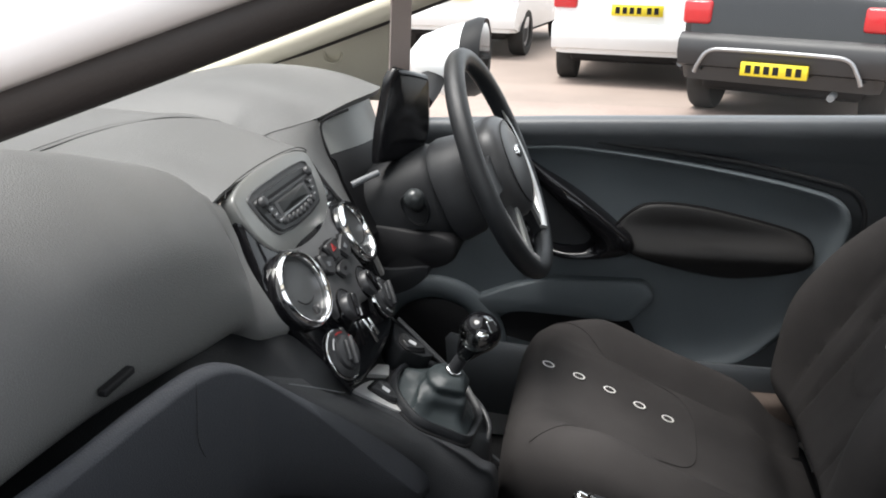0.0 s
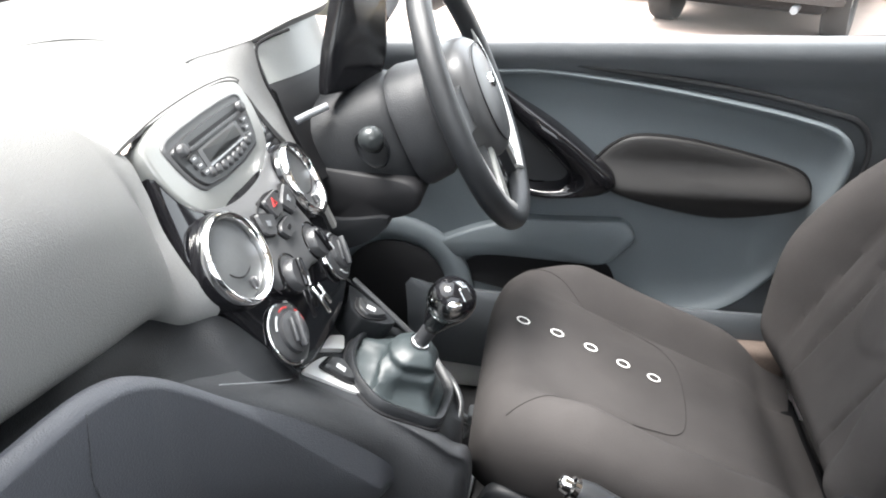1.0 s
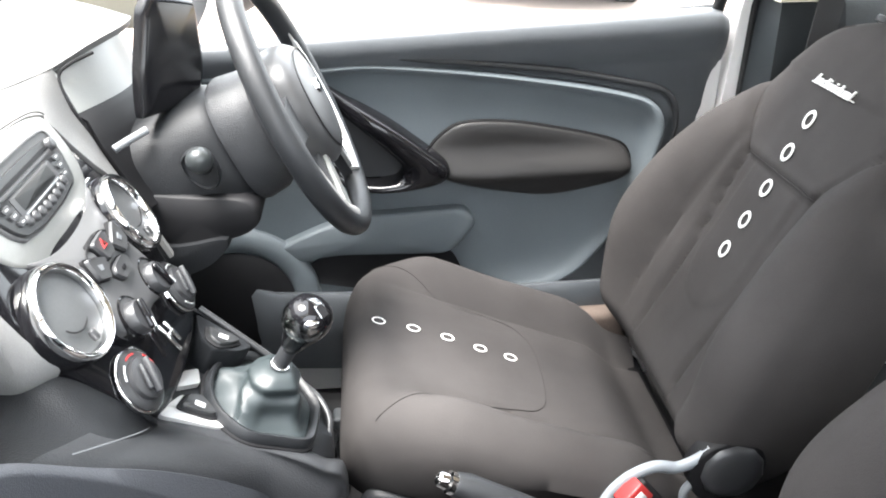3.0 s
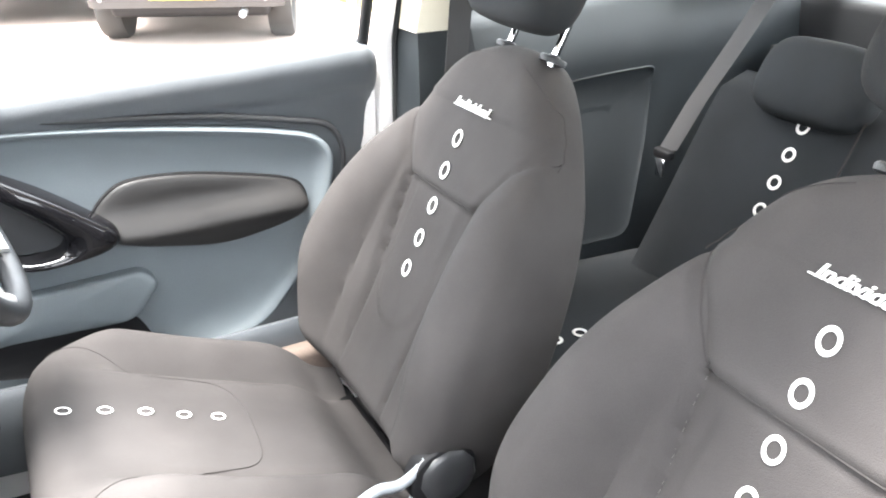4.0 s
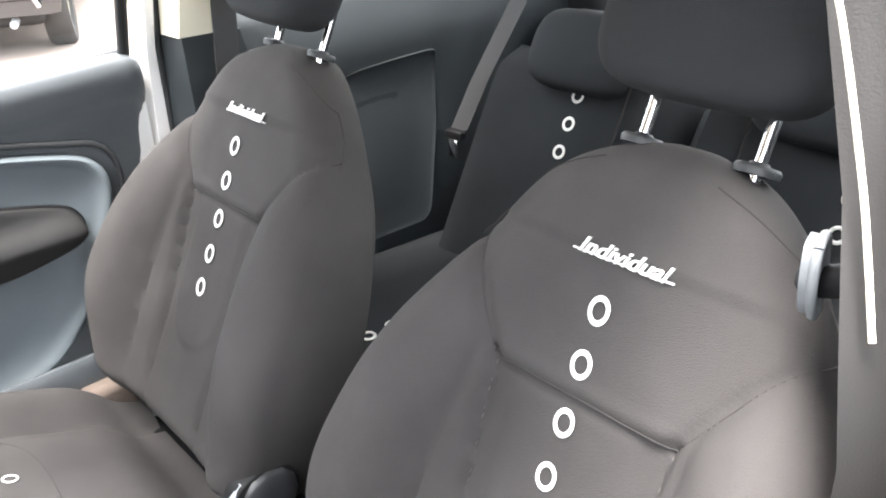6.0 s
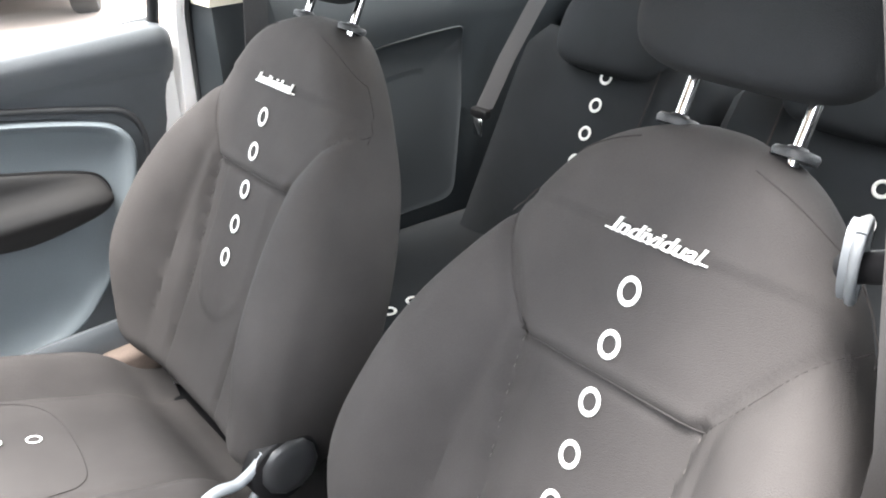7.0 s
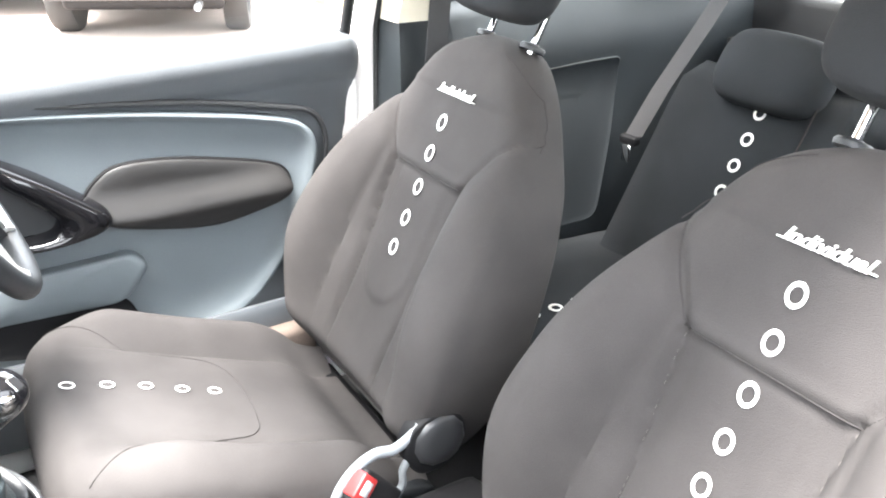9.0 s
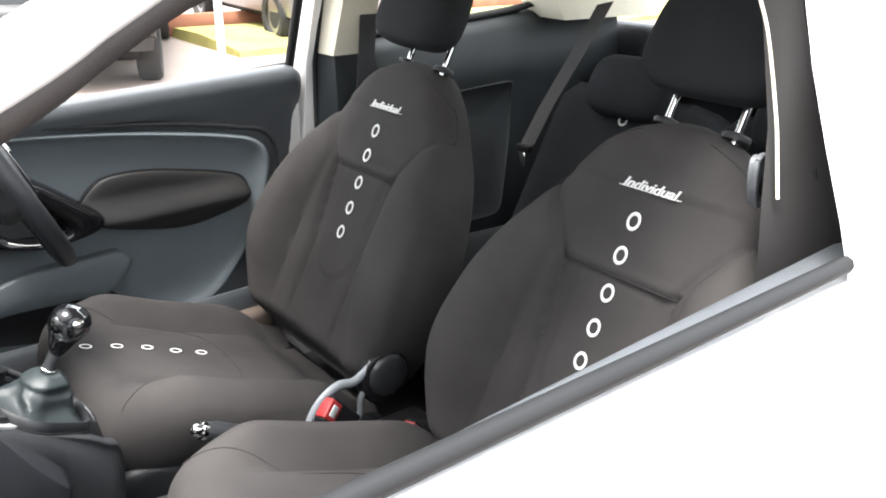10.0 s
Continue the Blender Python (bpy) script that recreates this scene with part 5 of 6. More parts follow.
for sg in (-1, 1):
    part("spoke", loft([[WP(sg * u, 0.004 + v * k, h) for v, h in ((0.024, -0.012), (0.024, 0.004), (-0.024, 0.004), (-0.024, -0.012))] for u, k in ((0.06, 1.3), (0.11, 1.0), (0.17, 1.1))]), LEATHER, wheel)
    # lower arms with silver inlay
    p0, p1 = Vector((sg * 0.050, -0.055, 0)), Vector((sg * 0.092, -0.150, 0))
    dv = (p1 - p0).normalized()
    nv = Vector((-dv.y, dv.x, 0))
    part("lower_spoke", loft([[WP((p0 + dv * (p1 - p0).length * t + nv * a).x, (p0 + dv * (p1 - p0).length * t + nv * a).y, h) for a, h in ((w, -0.012), (w, 0.003), (-w, 0.003), (-w, -0.012))] for t, w in ((0, 0.016), (0.5, 0.014), (1.05, 0.02))]), DARK, wheel)
    part("spoke_inlay", loft([[WP((p0 + dv * (p1 - p0).length * t + nv * a).x, (p0 + dv * (p1 - p0).length * t + nv * a).y, h) for a, h in ((w, 0.0), (w * 0.9, 0.008), (-w * 0.9, 0.008), (-w, 0.0))] for t, w in ((-0.1, 0.003), (0.3, 0.010), (0.7, 0.013), (0.98, 0.012))]), SILVER, wheel, "silver spoke inlay")

# ---------------------------------------------------------------- centre console and gear lever
con = thing("centre_console", (0.3, 0, 0.5), "dark plastic centre console with silver side plates", "console")


def CT(x):
    return 0.733 - (x - 0.292) * 0.57


YC = 0.058
loops = []
for x, hw in ((0.18, 0.110), (0.22, 0.108), (0.26, 0.100), (0.30, 0.092), (0.34, 0.085), (0.375, 0.074), (0.395, 0.060), (0.408, 0.035)):
    zl = 0.45 + 0.16 * smoothstep(0.36, 0.41, x)
    zt = CT(x) - 0.004
    loops.append([(x, YC + y, z) for y, z in ((hw + 0.02, zl), (hw + 0.006, zt - 0.06), (hw, zt - 0.016), (hw - 0.014, zt), (0, zt + 0.001), (-hw + 0.034, zt), (-hw + 0.02, zt - 0.012), (-hw + 0.012, zt - 0.06), (-hw, zl))])
part("body", loft(loops), COLUMN, con)
# near flank: falls from the console's top edge to the rim of the glovebox lid and ends in a rounded nose
flank_low = [(0.216, -0.268, 0.922), (0.236, -0.217, 0.872), (0.268, -0.147, 0.803), (0.304, -0.086, 0.733), (0.334, -0.043, 0.676), (0.356, -0.030, 0.640), (0.385, -0.022, 0.610)]
flank_top = [(0.218, -0.028, 0.776), (0.236, -0.024, 0.766), (0.268, -0.019, 0.748), (0.302, -0.013, 0.729), (0.345, -0.004, 0.704), (0.380, 0.000, 0.683), (0.402, 0.004, 0.664)]
cols = []
for a, b in zip(flank_low, flank_top):
    a, b = Vector(a), Vector(b)
    cols.append([a + Vector((-0.006, 0.004, -0.09)), a + Vector((-0.004, 0.002, -0.012)), a.lerp(b, 0.35) + Vector((0, 0, 0.002)), a.lerp(b, 0.75) + Vector((0, 0, 0.003)), b + Vector((0, -0.006, 0.001)), b + Vector((0, 0.012, 0.0)), b + Vector((0, 0.03, -0.012))])
end = cols[-1]
cols.append([p + Vector((0.020, 0.004 + 0.010 * k / 6, -0.022)) for k, p in enumerate(end)])
cols.append([p + Vector((0.022, 0.010 + 0.012 * k / 6, -0.085)) for k, p in enumerate(end)])
cols.append([p + Vector((0.010, 0.012, -0.20)) for p in end])
part("near_flank", skin(cols), DARK, con, "dark plastic console flank")
part("flank_line", tube(spline([(0.226, -0.207, 0.879), (0.237, -0.160, 0.850), (0.243, -0.105, 0.815), (0.243, -0.075, 0.797), (0.240, -0.049, 0.784)], 5), 0.0006, 6), MIDGREY, con)
CP = lambda u, v, h: (u + 0.495 * h, YC + v, CT(u) + 0.869 * h)
for sg, up_by in ((-1, 0.0), (1, 0.030)):
    raised = lambda u, v, h, up_by=up_by: CP(u, v, h + (up_by if h > 0 else 0))
    pl = rounded([(0.234, sg * 0.080), (0.240, sg * 0.054), (0.247, sg * 0.036), (0.262, sg * 0.024), (0.288, sg * 0.040), (0.300, sg * 0.058), (0.290, sg * 0.066)], 0.005, 3)
    part("side_plate", pillow(pl, [(1.0, 0.0005), (1.0, 0.003), (0.97, 0.005), (0.02, 0.005)], raised), BRIGHT if sg < 0 else COLUMN, con, "bright silver side plate" if sg < 0 else "dark side plate")
    if sg > 0:
        part("plate_riser", loft([[CP(u, v, h) for u, v in pl] for h in (-0.01, 0.031)]), COLUMN, con)
    sw = rounded([(0.246, sg * 0.061), (0.251, sg * 0.034), (0.265, sg * 0.026), (0.280, sg * 0.040), (0.289, sg * 0.054), (0.278, sg * 0.060)], 0.006, 3)
    part("switch_rim", pillow(sw, [(1.0, 0.003), (1.0, 0.0072), (0.95, 0.0078), (0.02, 0.0075)], raised), BLACK, con)
    part("window_switch", pillow([(0.268 + (u - 0.268) * 0.84, sg * 0.047 + (v - sg * 0.047) * 0.84) for u, v in sw], [(1.0, 0.006), (1.0, 0.010), (0.9, 0.012), (0.02, 0.0105)], raised), RADIOGREY, con, "dark window switch")
    part("switch_mark", pillow([(0.262, sg * 0.042), (0.262, sg * 0.050), (0.272, sg * 0.051), (0.272, sg * 0.043)], [(1.0, 0.009), (1.0, 0.0115), (0.02, 0.0115)], raised), GREYPLAS, con, smooth=False)
part("far_rail", tube(spline([CP(x, y - YC, h) for x, y, h in ((0.236, 0.150, 0.036), (0.285, 0.140, 0.028), (0.325, 0.133, 0.020), (0.362, 0.124, 0.010), (0.388, 0.112, 0.005), (0.404, 0.085, 0.001), (0.408, 0.06, -0.008))], 5), 0.0042, 8), GREYKNOB, con, "slim grey rail along the console edge")
part("far_cheek", solidify(skin([[CP(x, y - YC + 0.002, h), CP(x, y - YC + 0.012, h - 0.03), CP(x, y - YC + 0.02, h - 0.12), CP(x, y - YC + 0.02, h - 0.25)] for x, y, h in ((0.20, 0.152, 0.038), (0.285, 0.140, 0.027), (0.325, 0.133, 0.019), (0.362, 0.124, 0.009), (0.388, 0.112, 0.004))]), 0.004), COLUMN, con)
part("front_plate", pillow(rounded([(0.240, -0.026), (0.244, 0.008), (0.257, 0.022), (0.263, -0.002)], 0.003, 3), [(1.0, -0.003), (1.0, 0.004), (0.02, 0.005)], CP), BRIGHT, con, "bright silver plate before the gaiter")

lever = thing("gear_lever", (0.35, YC, 0.66), "gear lever with leather gaiter and dark ball knob with chrome badge", "gear lever")
hx = rounded([(0.271, -0.023), (0.268, 0.016), (0.280, 0.052), (0.308, 0.082), (0.348, 0.086), (0.388, 0.028), (0.382, -0.046), (0.315, -0.071), (0.284, -0.050)], 0.016, 4)
hcx, hcy = 0.327, 0.006
frame_loops = []
for k, h in ((1.03, -0.016), (1.05, 0.004), (1.04, 0.012), (1.00, 0.017), (0.95, 0.016), (0.91, 0.010), (0.88, 0.002)):
    frame_loops.append([CP(hcx + (u - hcx) * k, hcy + (v - hcy) * k, h) for u, v in hx])
part("gaiter_frame", loft(frame_loops), LEATHER, lever, "padded black leather gaiter frame")
part("frame_piping", tube([CP(hcx + (u - hcx) * 1.055, hcy + (v - hcy) * 1.055, 0.002) for u, v in hx + hx[:1]], 0.0028, 6), BLACK, lever)
g1 = Vector((0.354, 0.056, 0.770))
folds = []
for k in range(34):
    t = k / 33
    ringp = []
    for i, (u, v) in enumerate(hx):
        a = math.atan2(v - hcy, u - hcx)
        fold = math.sin(math.pi * min(1, 1.15 * t))
        wrk = 1 + (0.34 * (0.5 - abs(math.sin(2 * a + 1.2 * t + 0.3))) + 0.06 * (0.5 - abs(math.sin(3.5 * a - 1.6 * t)))) * fold
        sc = (0.90 * (1 - t ** 0.75) + 0.27 + 0.10 * math.exp(-((t - 0.86) / 0.10) ** 2)) * wrk if t < 0.97 else 0.22
        sc = min(sc, 0.92)
        low = Vector(CP(hcx + (u - hcx) * sc, hcy + (v - hcy) * sc, 0.004))
        high = Vector((g1.x + (u - hcx) * sc, g1.y + (v - hcy) * sc, g1.z - 0.25 * (u - hcx) * sc))
        tt = t ** 1.35 * (1 - 0.08 * math.sin(3 * a) * fold)
        crease = (0.5 - abs(noise.noise((1.5 * math.cos(a), 1.5 * math.sin(a), 1.6 * t)) * 2.0)) * 0.009 * fold
        ringp.append(low * (1 - tt) + high * tt + Vector((math.cos(a), math.sin(a), 0.35)) * crease)
    folds.append(ringp)
part("gaiter", loft(folds), GAITER, lever, "creased grey leather gaiter")
kc = Vector((0.391, 0.051, 0.834))
ka = (kc - g1).normalized()
part("stem", tube([g1 - ka * 0.02, g1 + ka * 0.012, g1 + ka * 0.028], 0.0095, 14), DARK, lever)
part("stem_ring", ring(g1 + ka * 0.004, ka, 0.010, 0.0022, 24, 8), CHROME, lever)
part("knob", lathe(kc, ka, [(0.011, -0.042), (0.015, -0.034), (0.020, -0.020), (0.0255, -0.008), (0.0275, 0.002), (0.0262, 0.012), (0.0212, 0.0205), (0.012, 0.0262), (0.001, 0.028)], 36), GLOSS, lever, "gloss black ball knob")
part("knob_cap", lathe(kc, (-0.25, -0.75, 0.6), [(0.0268, 0.006), (0.0255, 0.0115), (0.0212, 0.019), (0.013, 0.0252), (0.001, 0.0284)], 36), KNOBMETAL, lever, "satin dark metal knob cap")
bd = Vector((0.25, -0.92, 0.30)).normalized()
bu = bd.cross(Vector((0, 0, 1))).normalized()
bv = bu.cross(bd)
part("knob_badge", pillow([(0.0088 * math.cos(a), 0.0058 * math.sin(a)) for a in [2 * math.pi * k / 24 for k in range(24)]], [(1.0, 0.023), (1.0, 0.0272), (0.7, 0.0292), (0.02, 0.0300)], lambda u, v, h: kc + bd * h + bu * u + bv * v), CHROME, lever, "plain oval chrome badge")
gd = Vector((0.62, -0.45, 0.62)).normalized()
gu = gd.cross(Vector((0, 0, 1))).normalized()
gv = gu.cross(gd)
part("gear_map", pillow(rounded([(-0.007, -0.009), (0.007, -0.009), (0.006, 0.009), (-0.006, 0.009)], 0.003, 3), [(1.0, 0.022), (1.0, 0.0275), (0.85, 0.0285), (0.02, 0.0290)], lambda u, v, h: kc + gd * h + gu * u + gv * v), KNOBMETAL, lever)
part("gear_map_face", pillow(rounded([(-0.005, -0.007), (0.005, -0.007), (0.0045, 0.007), (-0.0045, 0.007)], 0.002, 3), [(1.0, 0.027), (1.0, 0.0294), (0.02, 0.0296)], lambda u, v, h: kc + gd * h + gu * u + gv * v), BLACK, lever)

# handbrake between the seats
hb = thing("handbrake", (0.75, 0.045, 0.42), "black handbrake lever with a chrome button", "handbrake")
h0, h1 = Vector((0.90, 0.030, 0.410)), Vector((0.552, 0.022, 0.610))
hd = (h1 - h0).normalized()
part("grip", tube([h0, h0 + hd * 0.15, h0 + hd * 0.2, h1 - hd * 0.02, h1], 0.016, 14, radii=[0.014, 0.0135, 0.0175, 0.019, 0.015]), LEATHER, hb)
part("button", lathe(h1, hd, [(0.0145, -0.004), (0.0145, 0.008), (0.011, 0.010), (0.010, 0.020), (0.006, 0.024), (0.001, 0.025)], 20), CHROME, hb, "chrome release button")
part("base_boot", box((0.86, -0.015, 0.40), (1.0, 0.075, 0.475), 0.025), BLACK, hb)

# driver's floor mat with a pale bound edge and a round clip
fm = thing("floor_mat", (0.25, 0.40, 0.302), "charcoal floor mat with a bound edge in the driver's footwell", "floor mat")
part("mat", pillow(rounded([(0.02, 0.24), (0.02, 0.60), (0.40, 0.60), (0.418, 0.47), (0.402, 0.24)], 0.03, 4), [(1.0, 0.0), (1.0, 0.007), (0.98, 0.009), (0.02, 0.009)], lambda u, v, h: (u, v, 0.302 + h)), CARPET, fm)
part("bound_edge", tube(spline([(0.345, 0.56, 0.312), (0.400, 0.50, 0.312), (0.414, 0.46, 0.312), (0.406, 0.36, 0.312), (0.398, 0.25, 0.312)], 5), 0.004, 8), MIDGREY, fm, "grey bound mat edge")
part("clip", lathe((0.37, 0.487, 0.308), (0, 0, 1), [(0.024, 0.0), (0.024, 0.005), (0.017, 0.008), (0.015, 0.005), (0.001, 0.005)], 24), GREYKNOB, fm, "round mat clip")

# belt buckles on grey stems
for yb, xb, zb in ((0.062, 0.806, 0.520), (-0.062, 0.895, 0.500)):
    bk = thing("belt_buckle", (xb, yb, 0.40), "black seat belt buckle with a red button", "belt buckle", "belt buckles")
    m = Matrix.Translation((xb, yb, zb)) @ pose(0, 0, 0, 0, -40, 0) @ pose(0, 0, 0, 0, 0, 18)
    part("stem", box((-0.014, -0.006, -0.13), (0.014, 0.006, 0.0), 0.004, m=m), BLACK, bk)
    part("case", box((-0.026, -0.013, -0.055), (0.026, 0.013, 0.030), 0.006, m=m), BLACK, bk)
    part("red_button", box((-0.019, -0.0155, 0.004), (0.019, 0.010, 0.034), 0.003, m=m), RED, bk, "red release button")
    part("button_slot", box((-0.011, -0.0172, 0.011), (0.011, -0.014, 0.026), 0.001, 1, m=m), GREYPLAS, bk)

# seat belts on the centre pillars
for sgn in (-1, 1):
    sb = thing("seat_belt", (1.2, sgn * 0.55, 0.4), "dark grey seat belt on the centre pillar", "seat belt", "front seat belts")
    q = lambda x, y, z: Vector((x, sgn * y, z))
    part("webbing", loft([[p + Vector((-0.022, 0, 0)), p + Vector((0.022, 0, 0)), p + Vector((0.022, sgn * 0.002, 0)), p + Vector((-0.022, sgn * 0.002, 0))] for p in (q(1.21, 0.535, 1.20), q(1.20, 0.545, 1.0), q(1.18, 0.545, 0.7), q(1.16, 0.55, 0.42))]), BELT, sb)
    part("guide_loop", ring(q(1.19, 0.55, 1.19), (0, 1, 0), 0.026, 0.008, 28, 8, flat=0.7), BLACK, sb)
    part("guide_cover", box((1.17, min(sgn * 0.535, sgn * 0.575), 1.19), (1.225, max(sgn * 0.535, sgn * 0.575), 1.26), 0.014), BLACK, sb)

# ---------------------------------------------------------------- rear bench
rear = thing("rear_bench", (1.5, 0, 0.30), "fabric rear bench with white embroidered rings, darkened for shade", "rear seat")
rb = Vector((0.46, 0, 0.888))
rn = Vector((-0.888, 0, 0.46))


YR = -0.302


def RB(y, s, d):
    return Vector((1.592, y, 0.62)) + rb * s + rn * d


for sg in (-1, 1):
    lo = []
    for s_, in [(-0.09,), (0.0,), (0.02,), (0.06,), (0.12,), (0.18,), (0.24,), (0.30,), (0.35,), (0.38,), (0.395,), (0.40,)]:
        e = 0.03 * smoothstep(0.34, 0.40, s_) ** 2
        w = 0.236 - 0.02 * smoothstep(0.33, 0.40, s_)
        fr = [(RB(sg * 0.242 + u * w, s_, 0.015 * smoothstep(0.55, 0.85, abs(u)) - 0.05 * max(0, abs(u) - 0.85) / 0.15 - e)) for u in [k / 12 - 1 for k in range(25)]]
        bkp = [RB(sg * 0.242 - u * w, s_, -0.12) for u in (-1, -0.5, 0, 0.5, 1)][::-1]
        lo.append(fr + [RB(sg * 0.242 + u * w, s_, -0.12) for u in (1, 0.5, 0, -0.5, -1)])
    part("backrest", loft(lo), FABRIC_SHADED, rear, "seat fabric rear backrest, darkened for shade")
    for s_ in (0.322, 0.268, 0.213, 0.158, 0.105):
        part("embroidered_ring", ring(RB(0.229 if sg > 0 else YR, s_, 0.002), rn, 0.0112, 0.0030, 28, 8, flat=0.45, ref=rb), THREAD, rear, "white embroidered ring")
    part("seam", tube([RB(sg * 0.268 - sg * 0.15, 0.02 + 0.35 * k / 6, 0.0075) for k in range(7)], 0.002, 6), SEAM, rear)
    hc = RB(sg * 0.235, 0.40, 0.01)
    hl = []
    for k in range(19):
        a = -math.pi / 2 + math.pi * k / 18
        h, r = math.copysign(abs(math.sin(a)) ** 0.75, math.sin(a)) * 0.075, max(abs(math.cos(a)), 0.02) ** 0.42
        hl.append([hc + rb * h + Vector((0, 1, 0)) * (0.125 * r * math.copysign(abs(math.cos(b)) ** 0.6, math.cos(b))) + rn * (0.045 * r * math.copysign(abs(math.sin(b)) ** 0.75, math.sin(b))) for b in [2 * math.pi * i / 32 for i in range(32)]])
    part("head_restraint", loft(hl), FABRIC_SHADED, rear, "seat fabric rear head restraint, darkened for shade")
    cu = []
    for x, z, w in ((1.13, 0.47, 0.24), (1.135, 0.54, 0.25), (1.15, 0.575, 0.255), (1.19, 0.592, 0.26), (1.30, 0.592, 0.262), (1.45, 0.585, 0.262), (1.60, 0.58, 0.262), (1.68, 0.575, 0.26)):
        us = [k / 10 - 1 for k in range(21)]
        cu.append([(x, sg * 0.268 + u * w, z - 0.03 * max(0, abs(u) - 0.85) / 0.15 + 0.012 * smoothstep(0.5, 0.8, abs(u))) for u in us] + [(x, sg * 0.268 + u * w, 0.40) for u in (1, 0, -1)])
    part("cushion", loft(cu), FABRIC_SHADED, rear, "seat fabric rear cushion, darkened for shade")
    for k in range(5):
        part("embroidered_ring", ring((1.235 + 0.053 * k, sg * 0.250, 0.595), (0, 0, 1), 0.0112, 0.0030, 28, 8, flat=0.45), THREAD, rear, "white embroidered ring")
    rbelt = thing("rear_seat_belt", (1.66, sg * 0.5, 0.6), "dark grey rear seat belt hanging beside the bench", "seat belt", "rear seat belts")
    pts = [Vector((1.88, sg * 0.44, 1.16)), Vector((1.80, sg * 0.455, 1.03)), Vector((1.72, sg * 0.475, 0.90)), Vector((1.665, sg * 0.485, 0.80)), Vector((1.640, sg * 0.50, 0.66))]
    part("webbing", loft([[p + Vector((-0.006, 0.022, -0.006)), p + Vector((0.006, -0.022, 0.006)), p + Vector((0.008, -0.022, 0.006)), p + Vector((-0.004, 0.022, -0.006))] for p in pts[:4]]), BELT, rbelt)
    part("tongue", box((1.648, sg * 0.485 - 0.024, 0.785), (1.668, sg * 0.485 + 0.024, 0.805), 0.005), BLACK, rbelt)
    part("tongue_plate", box((1.648, sg * 0.485 - 0.012, 0.748), (1.651, sg * 0.485 + 0.012, 0.786), 0.001, 1), CHROME, rbelt, "chrome belt tongue")

# seat-belt anchor loop on the passenger pillar
an = thing("belt_anchor", (1.10, -0.575, 1.03), "pale grey plastic belt guide on the pillar", "belt guide")
loopo = smooth2([(-0.016, 0.040), (0.010, 0.044), (0.022, 0.020), (0.030, -0.020), (0.030, -0.048), (0.016, -0.055), (-0.004, -0.030), (-0.016, 0.005)], 5)
AN = lambda u, v, h: (1.068 + 0.75 * u + 0.2 * h, -0.532 + 0.19 * u - h, 1.066 + 0.66 * v)
part("plate", pillow(loopo, [(1.0, -0.004), (1.0, 0.004), (0.9, 0.006), (0.02, 0.006)], AN), MIDGREY, an, "grey guide plate")
part("loop", tube([AN(u, v, 0.005) for u, v in loopo + loopo[:1]], 0.0038, 8), MIDGREY, an)
part("bolt", tube(spline([(1.100, -0.52, 1.045), (1.085, -0.545, 1.060), (1.075, -0.58, 1.080), (1.075, -0.61, 1.092)], 4), 0.012, 12), BLACK, an)

# scrap of beige carpet and grey sill plate beside the driver's seat
fl = thing("sill_plate", (0.9, 0.60, 0.38), "grey plastic sill cover beside the driver's seat", "sill cover")
part("cover", box((0.55, 0.605, 0.385), (0.86, 0.650, 0.490), 0.012), MIDGREY, fl)
sc_ = thing("carpet_scrap", (0.9, 0.54, 0.40), "beige carpet edge beside the seat", "carpet")
part("scrap", box((0.845, 0.572, 0.36), (0.95, 0.635, 0.495), 0.015), WOOD, sc_)

# ---------------------------------------------------------------- cars outside


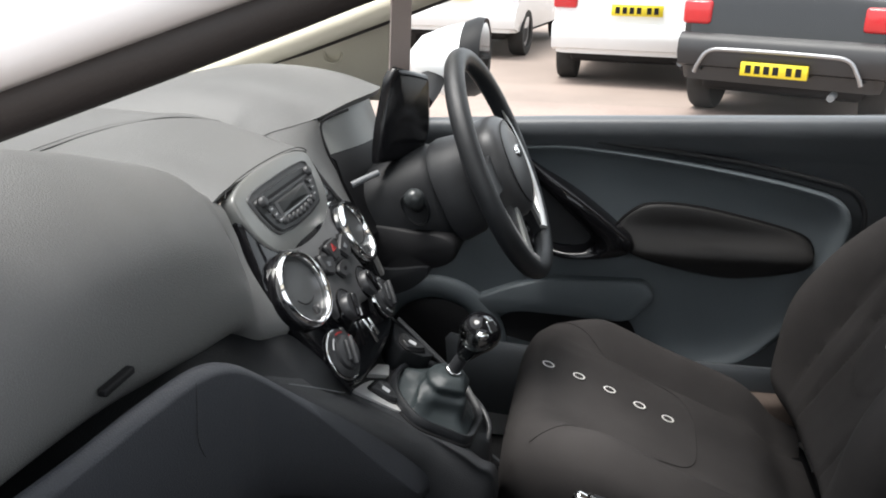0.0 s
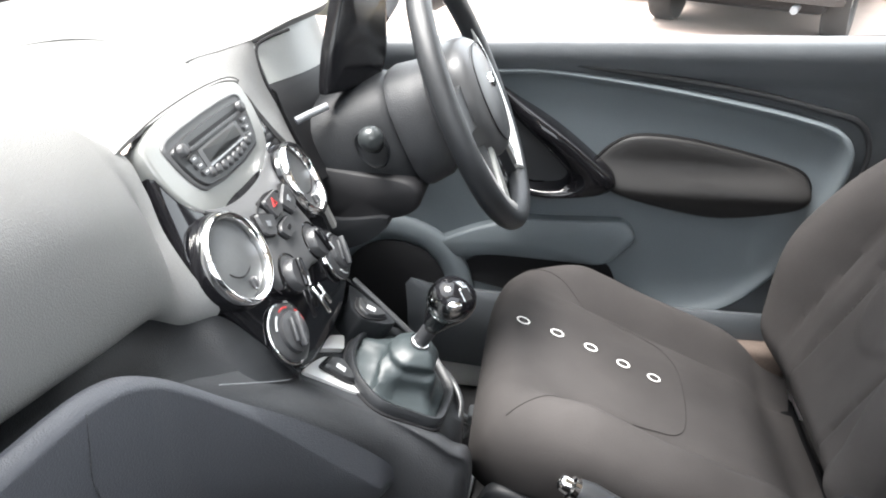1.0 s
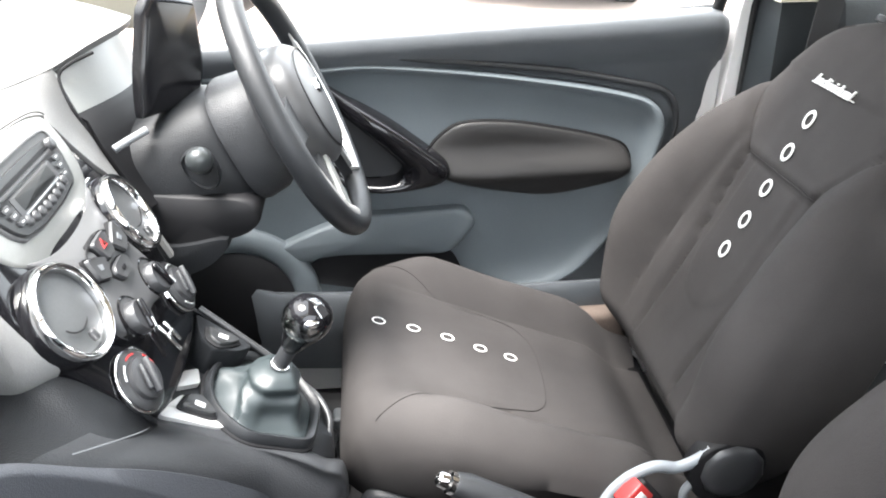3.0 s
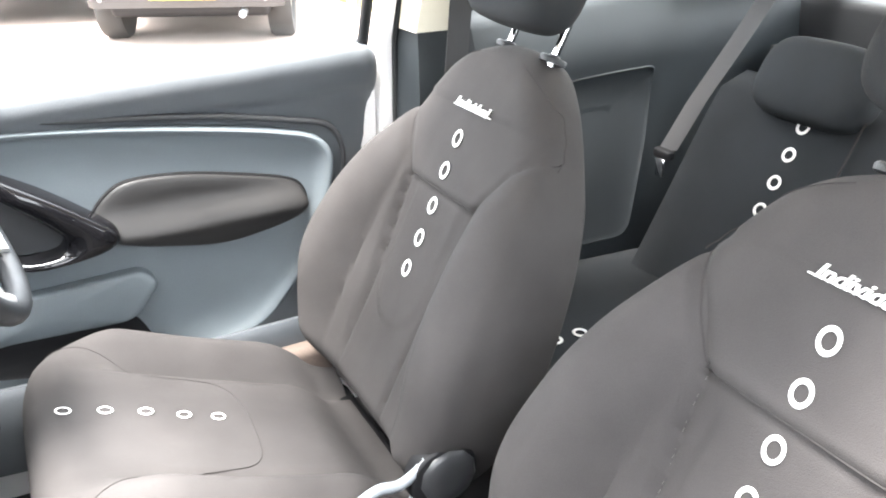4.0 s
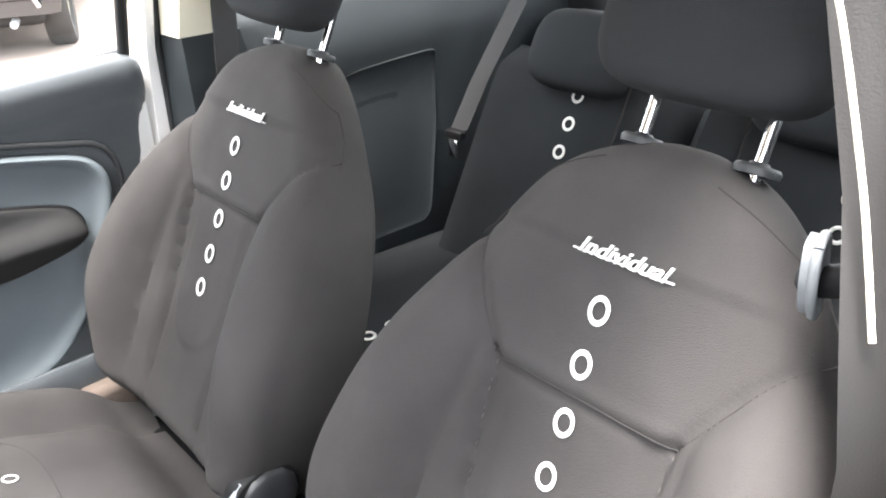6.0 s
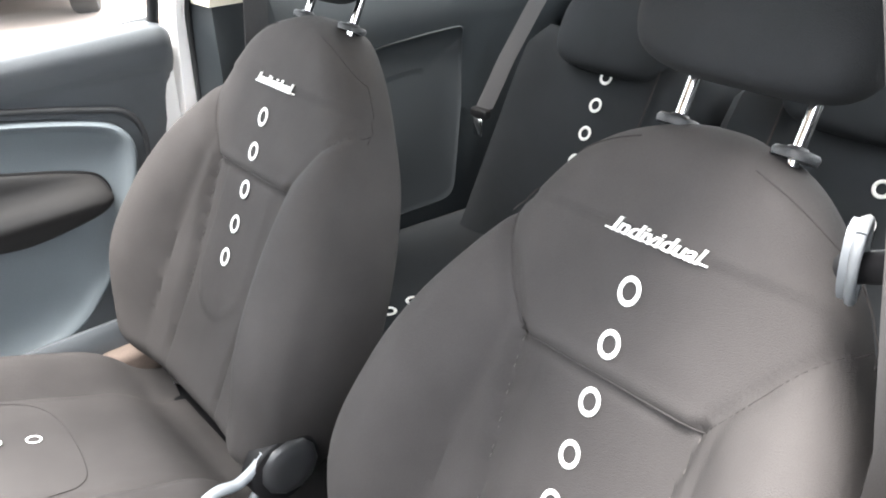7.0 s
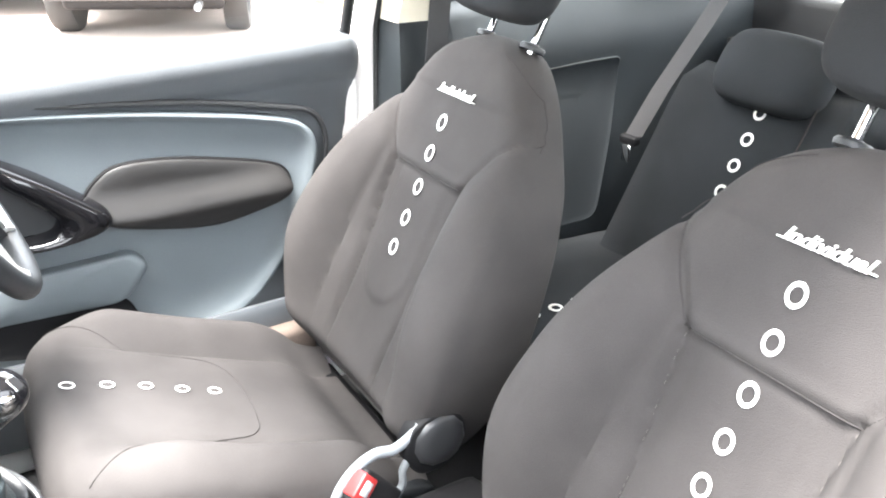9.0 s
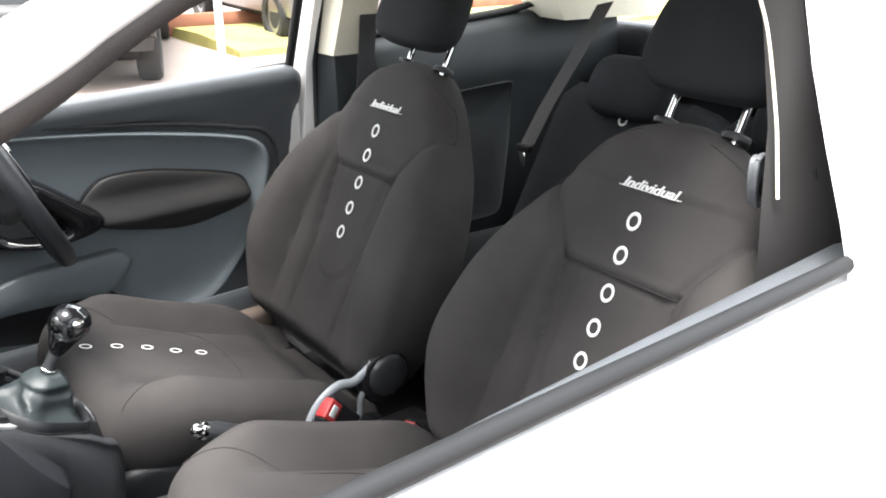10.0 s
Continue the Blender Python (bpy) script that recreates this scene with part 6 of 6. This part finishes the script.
def make_car(at, turn, paint, label, length=4.3, width=1.76, height=1.6, wheel_r=0.33, suv=True):
    c = thing("parked_car", (0, 0, 0), label, "car", "parked cars")
    L, W, H = length, width / 2, height
    up = 0.07 if suv else 0.0
    prof = [(0.0, 0.55, 0.90), (0.02, 0.95, 0.98), (0.06, 1.05, 1.0), (0.45, H * 0.95, 0.86), (0.75, H, 0.83), (2.0, H, 0.83), (2.6, H * 0.95, 0.84), (3.2, 1.12, 0.96), (3.5, 1.05, 0.98), (4.1, 0.92, 0.97), (L, 0.60, 0.88)]
    zb = 0.34
    body = []
    for x, z, k in prof:
        w = W * (0.93 if x < 0.04 or x > L - 0.3 else 1.0)
        zs = min(z, 1.02)
        body.append([(s * w * f, x, h) for s, f, h in ((1, 0.96, zb), (1, 1.0, zb + 0.18), (1, 1.0, min(0.8, z - 0.1)), (1, 0.97, zs), (1, k if z > 1.03 else 0.9, z - 0.02), (1, 0.5, z), (-1, 0.5, z), (-1, k if z > 1.03 else 0.9, z - 0.02), (-1, 0.97, zs), (-1, 1.0, min(0.8, z - 0.1)), (-1, 1.0, zb + 0.18), (-1, 0.96, zb))])
    part("body", loft(body), paint, c)
    part("rear_bumper", loft([[(x, y, z) for y, z in ((0.10, 0.36 + up), (-0.06, 0.40 + up), (-0.10, 0.50 + up), (-0.09, 0.60 + up), (-0.03, 0.66 + up), (0.08, 0.66 + up))] for x in (-W * 1.0, -W * 0.9, 0, W * 0.9, W * 1.0)]), CARPLAS if suv else paint, c, "rear bumper")
    if suv:
        part("skid_trim", tube(spline([(-W * 0.80, -0.09, 0.410), (-W * 0.76, -0.105, 0.490), (-W * 0.66, -0.11, 0.595), (-W * 0.4, -0.112, 0.615), (W * 0.4, -0.112, 0.615), (W * 0.66, -0.11, 0.595), (W * 0.76, -0.105, 0.490), (W * 0.80, -0.09, 0.410)], 5), 0.018, 8), ALLOY, c, "bright skid trim")
    part("rear_window", loft([[(-W * 0.78, 0.10, 1.10), (W * 0.78, 0.10, 1.10)], [(-W * 0.70, 0.44, H * 0.93), (W * 0.70, 0.44, H * 0.93)]], closed=False), CARGLASS, c)
    part("number_plate", box((-0.26, -0.04 if not suv else -0.135, 0.74 if not suv else 0.42), (0.26, -0.01 if not suv else -0.09, 0.85 if not suv else 0.53), 0.003, 1), PLATE, c, "yellow rear plate with dark bars")
    for k in range(6):
        x0 = -0.22 + 0.072 * k + (0.03 if k > 3 else 0)
        part("plate_bar", box((x0, -0.044 if not suv else -0.139, 0.762 if not suv else 0.442), (x0 + 0.045, -0.038 if not suv else -0.133, 0.828 if not suv else 0.508), 0.0), BLACK, c, smooth=False)
    for s in (-1, 1):
        part("tail_lamp", box((min(s * W * 0.72, s * W * 1.01), -0.02, 0.80), (max(s * W * 0.72, s * W * 1.01), 0.16, 0.99), 0.03), TAIL, c, "red tail lamp")
        if suv:
            part("reflector", box((min(s * W * 0.95, s * W * 1.005), -0.07, 0.50), (max(s * W * 0.95, s * W * 1.005), 0.0, 0.64), 0.012), TAIL, c, "red corner reflector")
        part("side_glass", box((min(s * W * 0.875, s * W * 0.94), 0.7, 1.10), (max(s * W * 0.875, s * W * 0.94), 2.9, H * 0.90), 0.03), CARGLASS, c)
        for y in (0.62, L - 0.85):
            wh = part("wheel", lathe((s * (W - 0.20), y, wheel_r), (s, 0, 0), [(wheel_r * 0.62, 0.0), (wheel_r * 0.94, 0.0), (wheel_r, 0.03), (wheel_r, 0.17), (wheel_r * 0.94, 0.205), (wheel_r * 0.66, 0.20), (wheel_r * 0.62, 0.17)], 36), TYRE, c, "black tyre")
            part("rim", lathe((s * (W - 0.03), y, wheel_r), (s, 0, 0), [(wheel_r * 0.62, -0.04), (wheel_r * 0.62, 0.0), (wheel_r * 0.5, 0.006), (wheel_r * 0.2, -0.02), (0.01, 0.0)], 20), ALLOY, wh)
    part("exhaust", tube([(W * 0.55, 0.10, 0.30), (W * 0.55, -0.06, 0.29)], 0.03, 12), MIDGREY, c, "exhaust tail pipe")
    part("underbody", box((-W * 0.8, 0.15, 0.24), (W * 0.8, L - 0.3, 0.42), 0.05), BLACK, c)
    m = Matrix.Translation((at[0], at[1], GZ)) @ pose(0, 0, 0, 0, 0, turn)
    c.matrix_basis = m
    return c


part("bonnet", loft([[(x, y * w, z - 0.05 * y * y) for y in [k / 6 - 1 for k in range(13)]] + [(x, y * w, 0.25) for y in (1, 0, -1)] for x, z, w in ((-0.56, 0.97, 0.70), (-0.75, 0.95, 0.70), (-1.0, 0.88, 0.69), (-1.2, 0.76, 0.66), (-1.32, 0.60, 0.60), (-1.36, 0.40, 0.55))]), WHITE, shell)
for x in (-0.78, 1.50):
    for sgn in (-1, 1):
        wh = part("wheel", lathe((x, sgn * 0.60, GZ + 0.28), (0, sgn, 0), [(0.17, 0.0), (0.26, 0.0), (0.28, 0.03), (0.28, 0.15), (0.26, 0.18), (0.185, 0.175), (0.175, 0.15)], 36), TYRE, shell, "black tyre")
        part("rim", lathe((x, sgn * 0.75, GZ + 0.28), (0, sgn, 0), [(0.175, -0.03), (0.175, 0.0), (0.14, 0.008), (0.06, -0.02), (0.01, 0.0)], 24), ALLOY, wh)
sl.location += Vector((-0.010, 0.0, -0.040))

make_car((1.90, 6.32), -22, CARBLACK, "dark grey compact off-road car parked with its tail towards us", width=1.62, wheel_r=0.36)
make_car((0.80, 8.1), -6, WHITE, "white hatchback parked with its tail towards us", 4.0, 1.72, 1.5, 0.31, False)
make_car((-1.5, 10.2), -8, WHITE, "white hatchback parked further off", 4.0, 1.72, 1.5, 0.31, False)
make_car((5.6, 7.4), -4, ALLOY, "silver hatchback parked beside the off-road car", 4.1, 1.74, 1.5, 0.31, False)

# white post, and a yellowed verge with a brown edging board
post = thing("white_post", (2.98, 5.45, GZ), "thin white marker post standing on the tarmac", "post")
part("pole", lathe((2.98, 5.45, GZ), (0, 0, 1), [(0.075, 0.0), (0.075, 0.02), (0.032, 0.03), (0.032, 1.25), (0.02, 1.27), (0.001, 1.275)], 20), WHITE, post)
verge = bmesh.new()
loft([[(x, y, GZ + z + 0.02 * noise.noise((x, y * 2, 0))) for y, z in ((7.3, -0.05), (7.35, 0.06), (7.8, 0.11), (8.4, 0.13), (9.2, 0.12), (9.3, -0.05))] for x in [4.0 + 0.4 * k for k in range(40)]], bm=verge)
structure("grass_verge", verge, HEDGE, "yellowed grass verge beside the parked cars", "verge")
edge = thing("edging_board", (8, 9.4, GZ), "reddish brown edging board behind the verge", "edging")
for k in range(8):
    part("board", box((4.0 + 2.0 * k, 9.34, GZ - 0.02), (5.99 + 2.0 * k, 9.42, GZ + 0.26), 0.01, 1), BRICKWALL, edge)
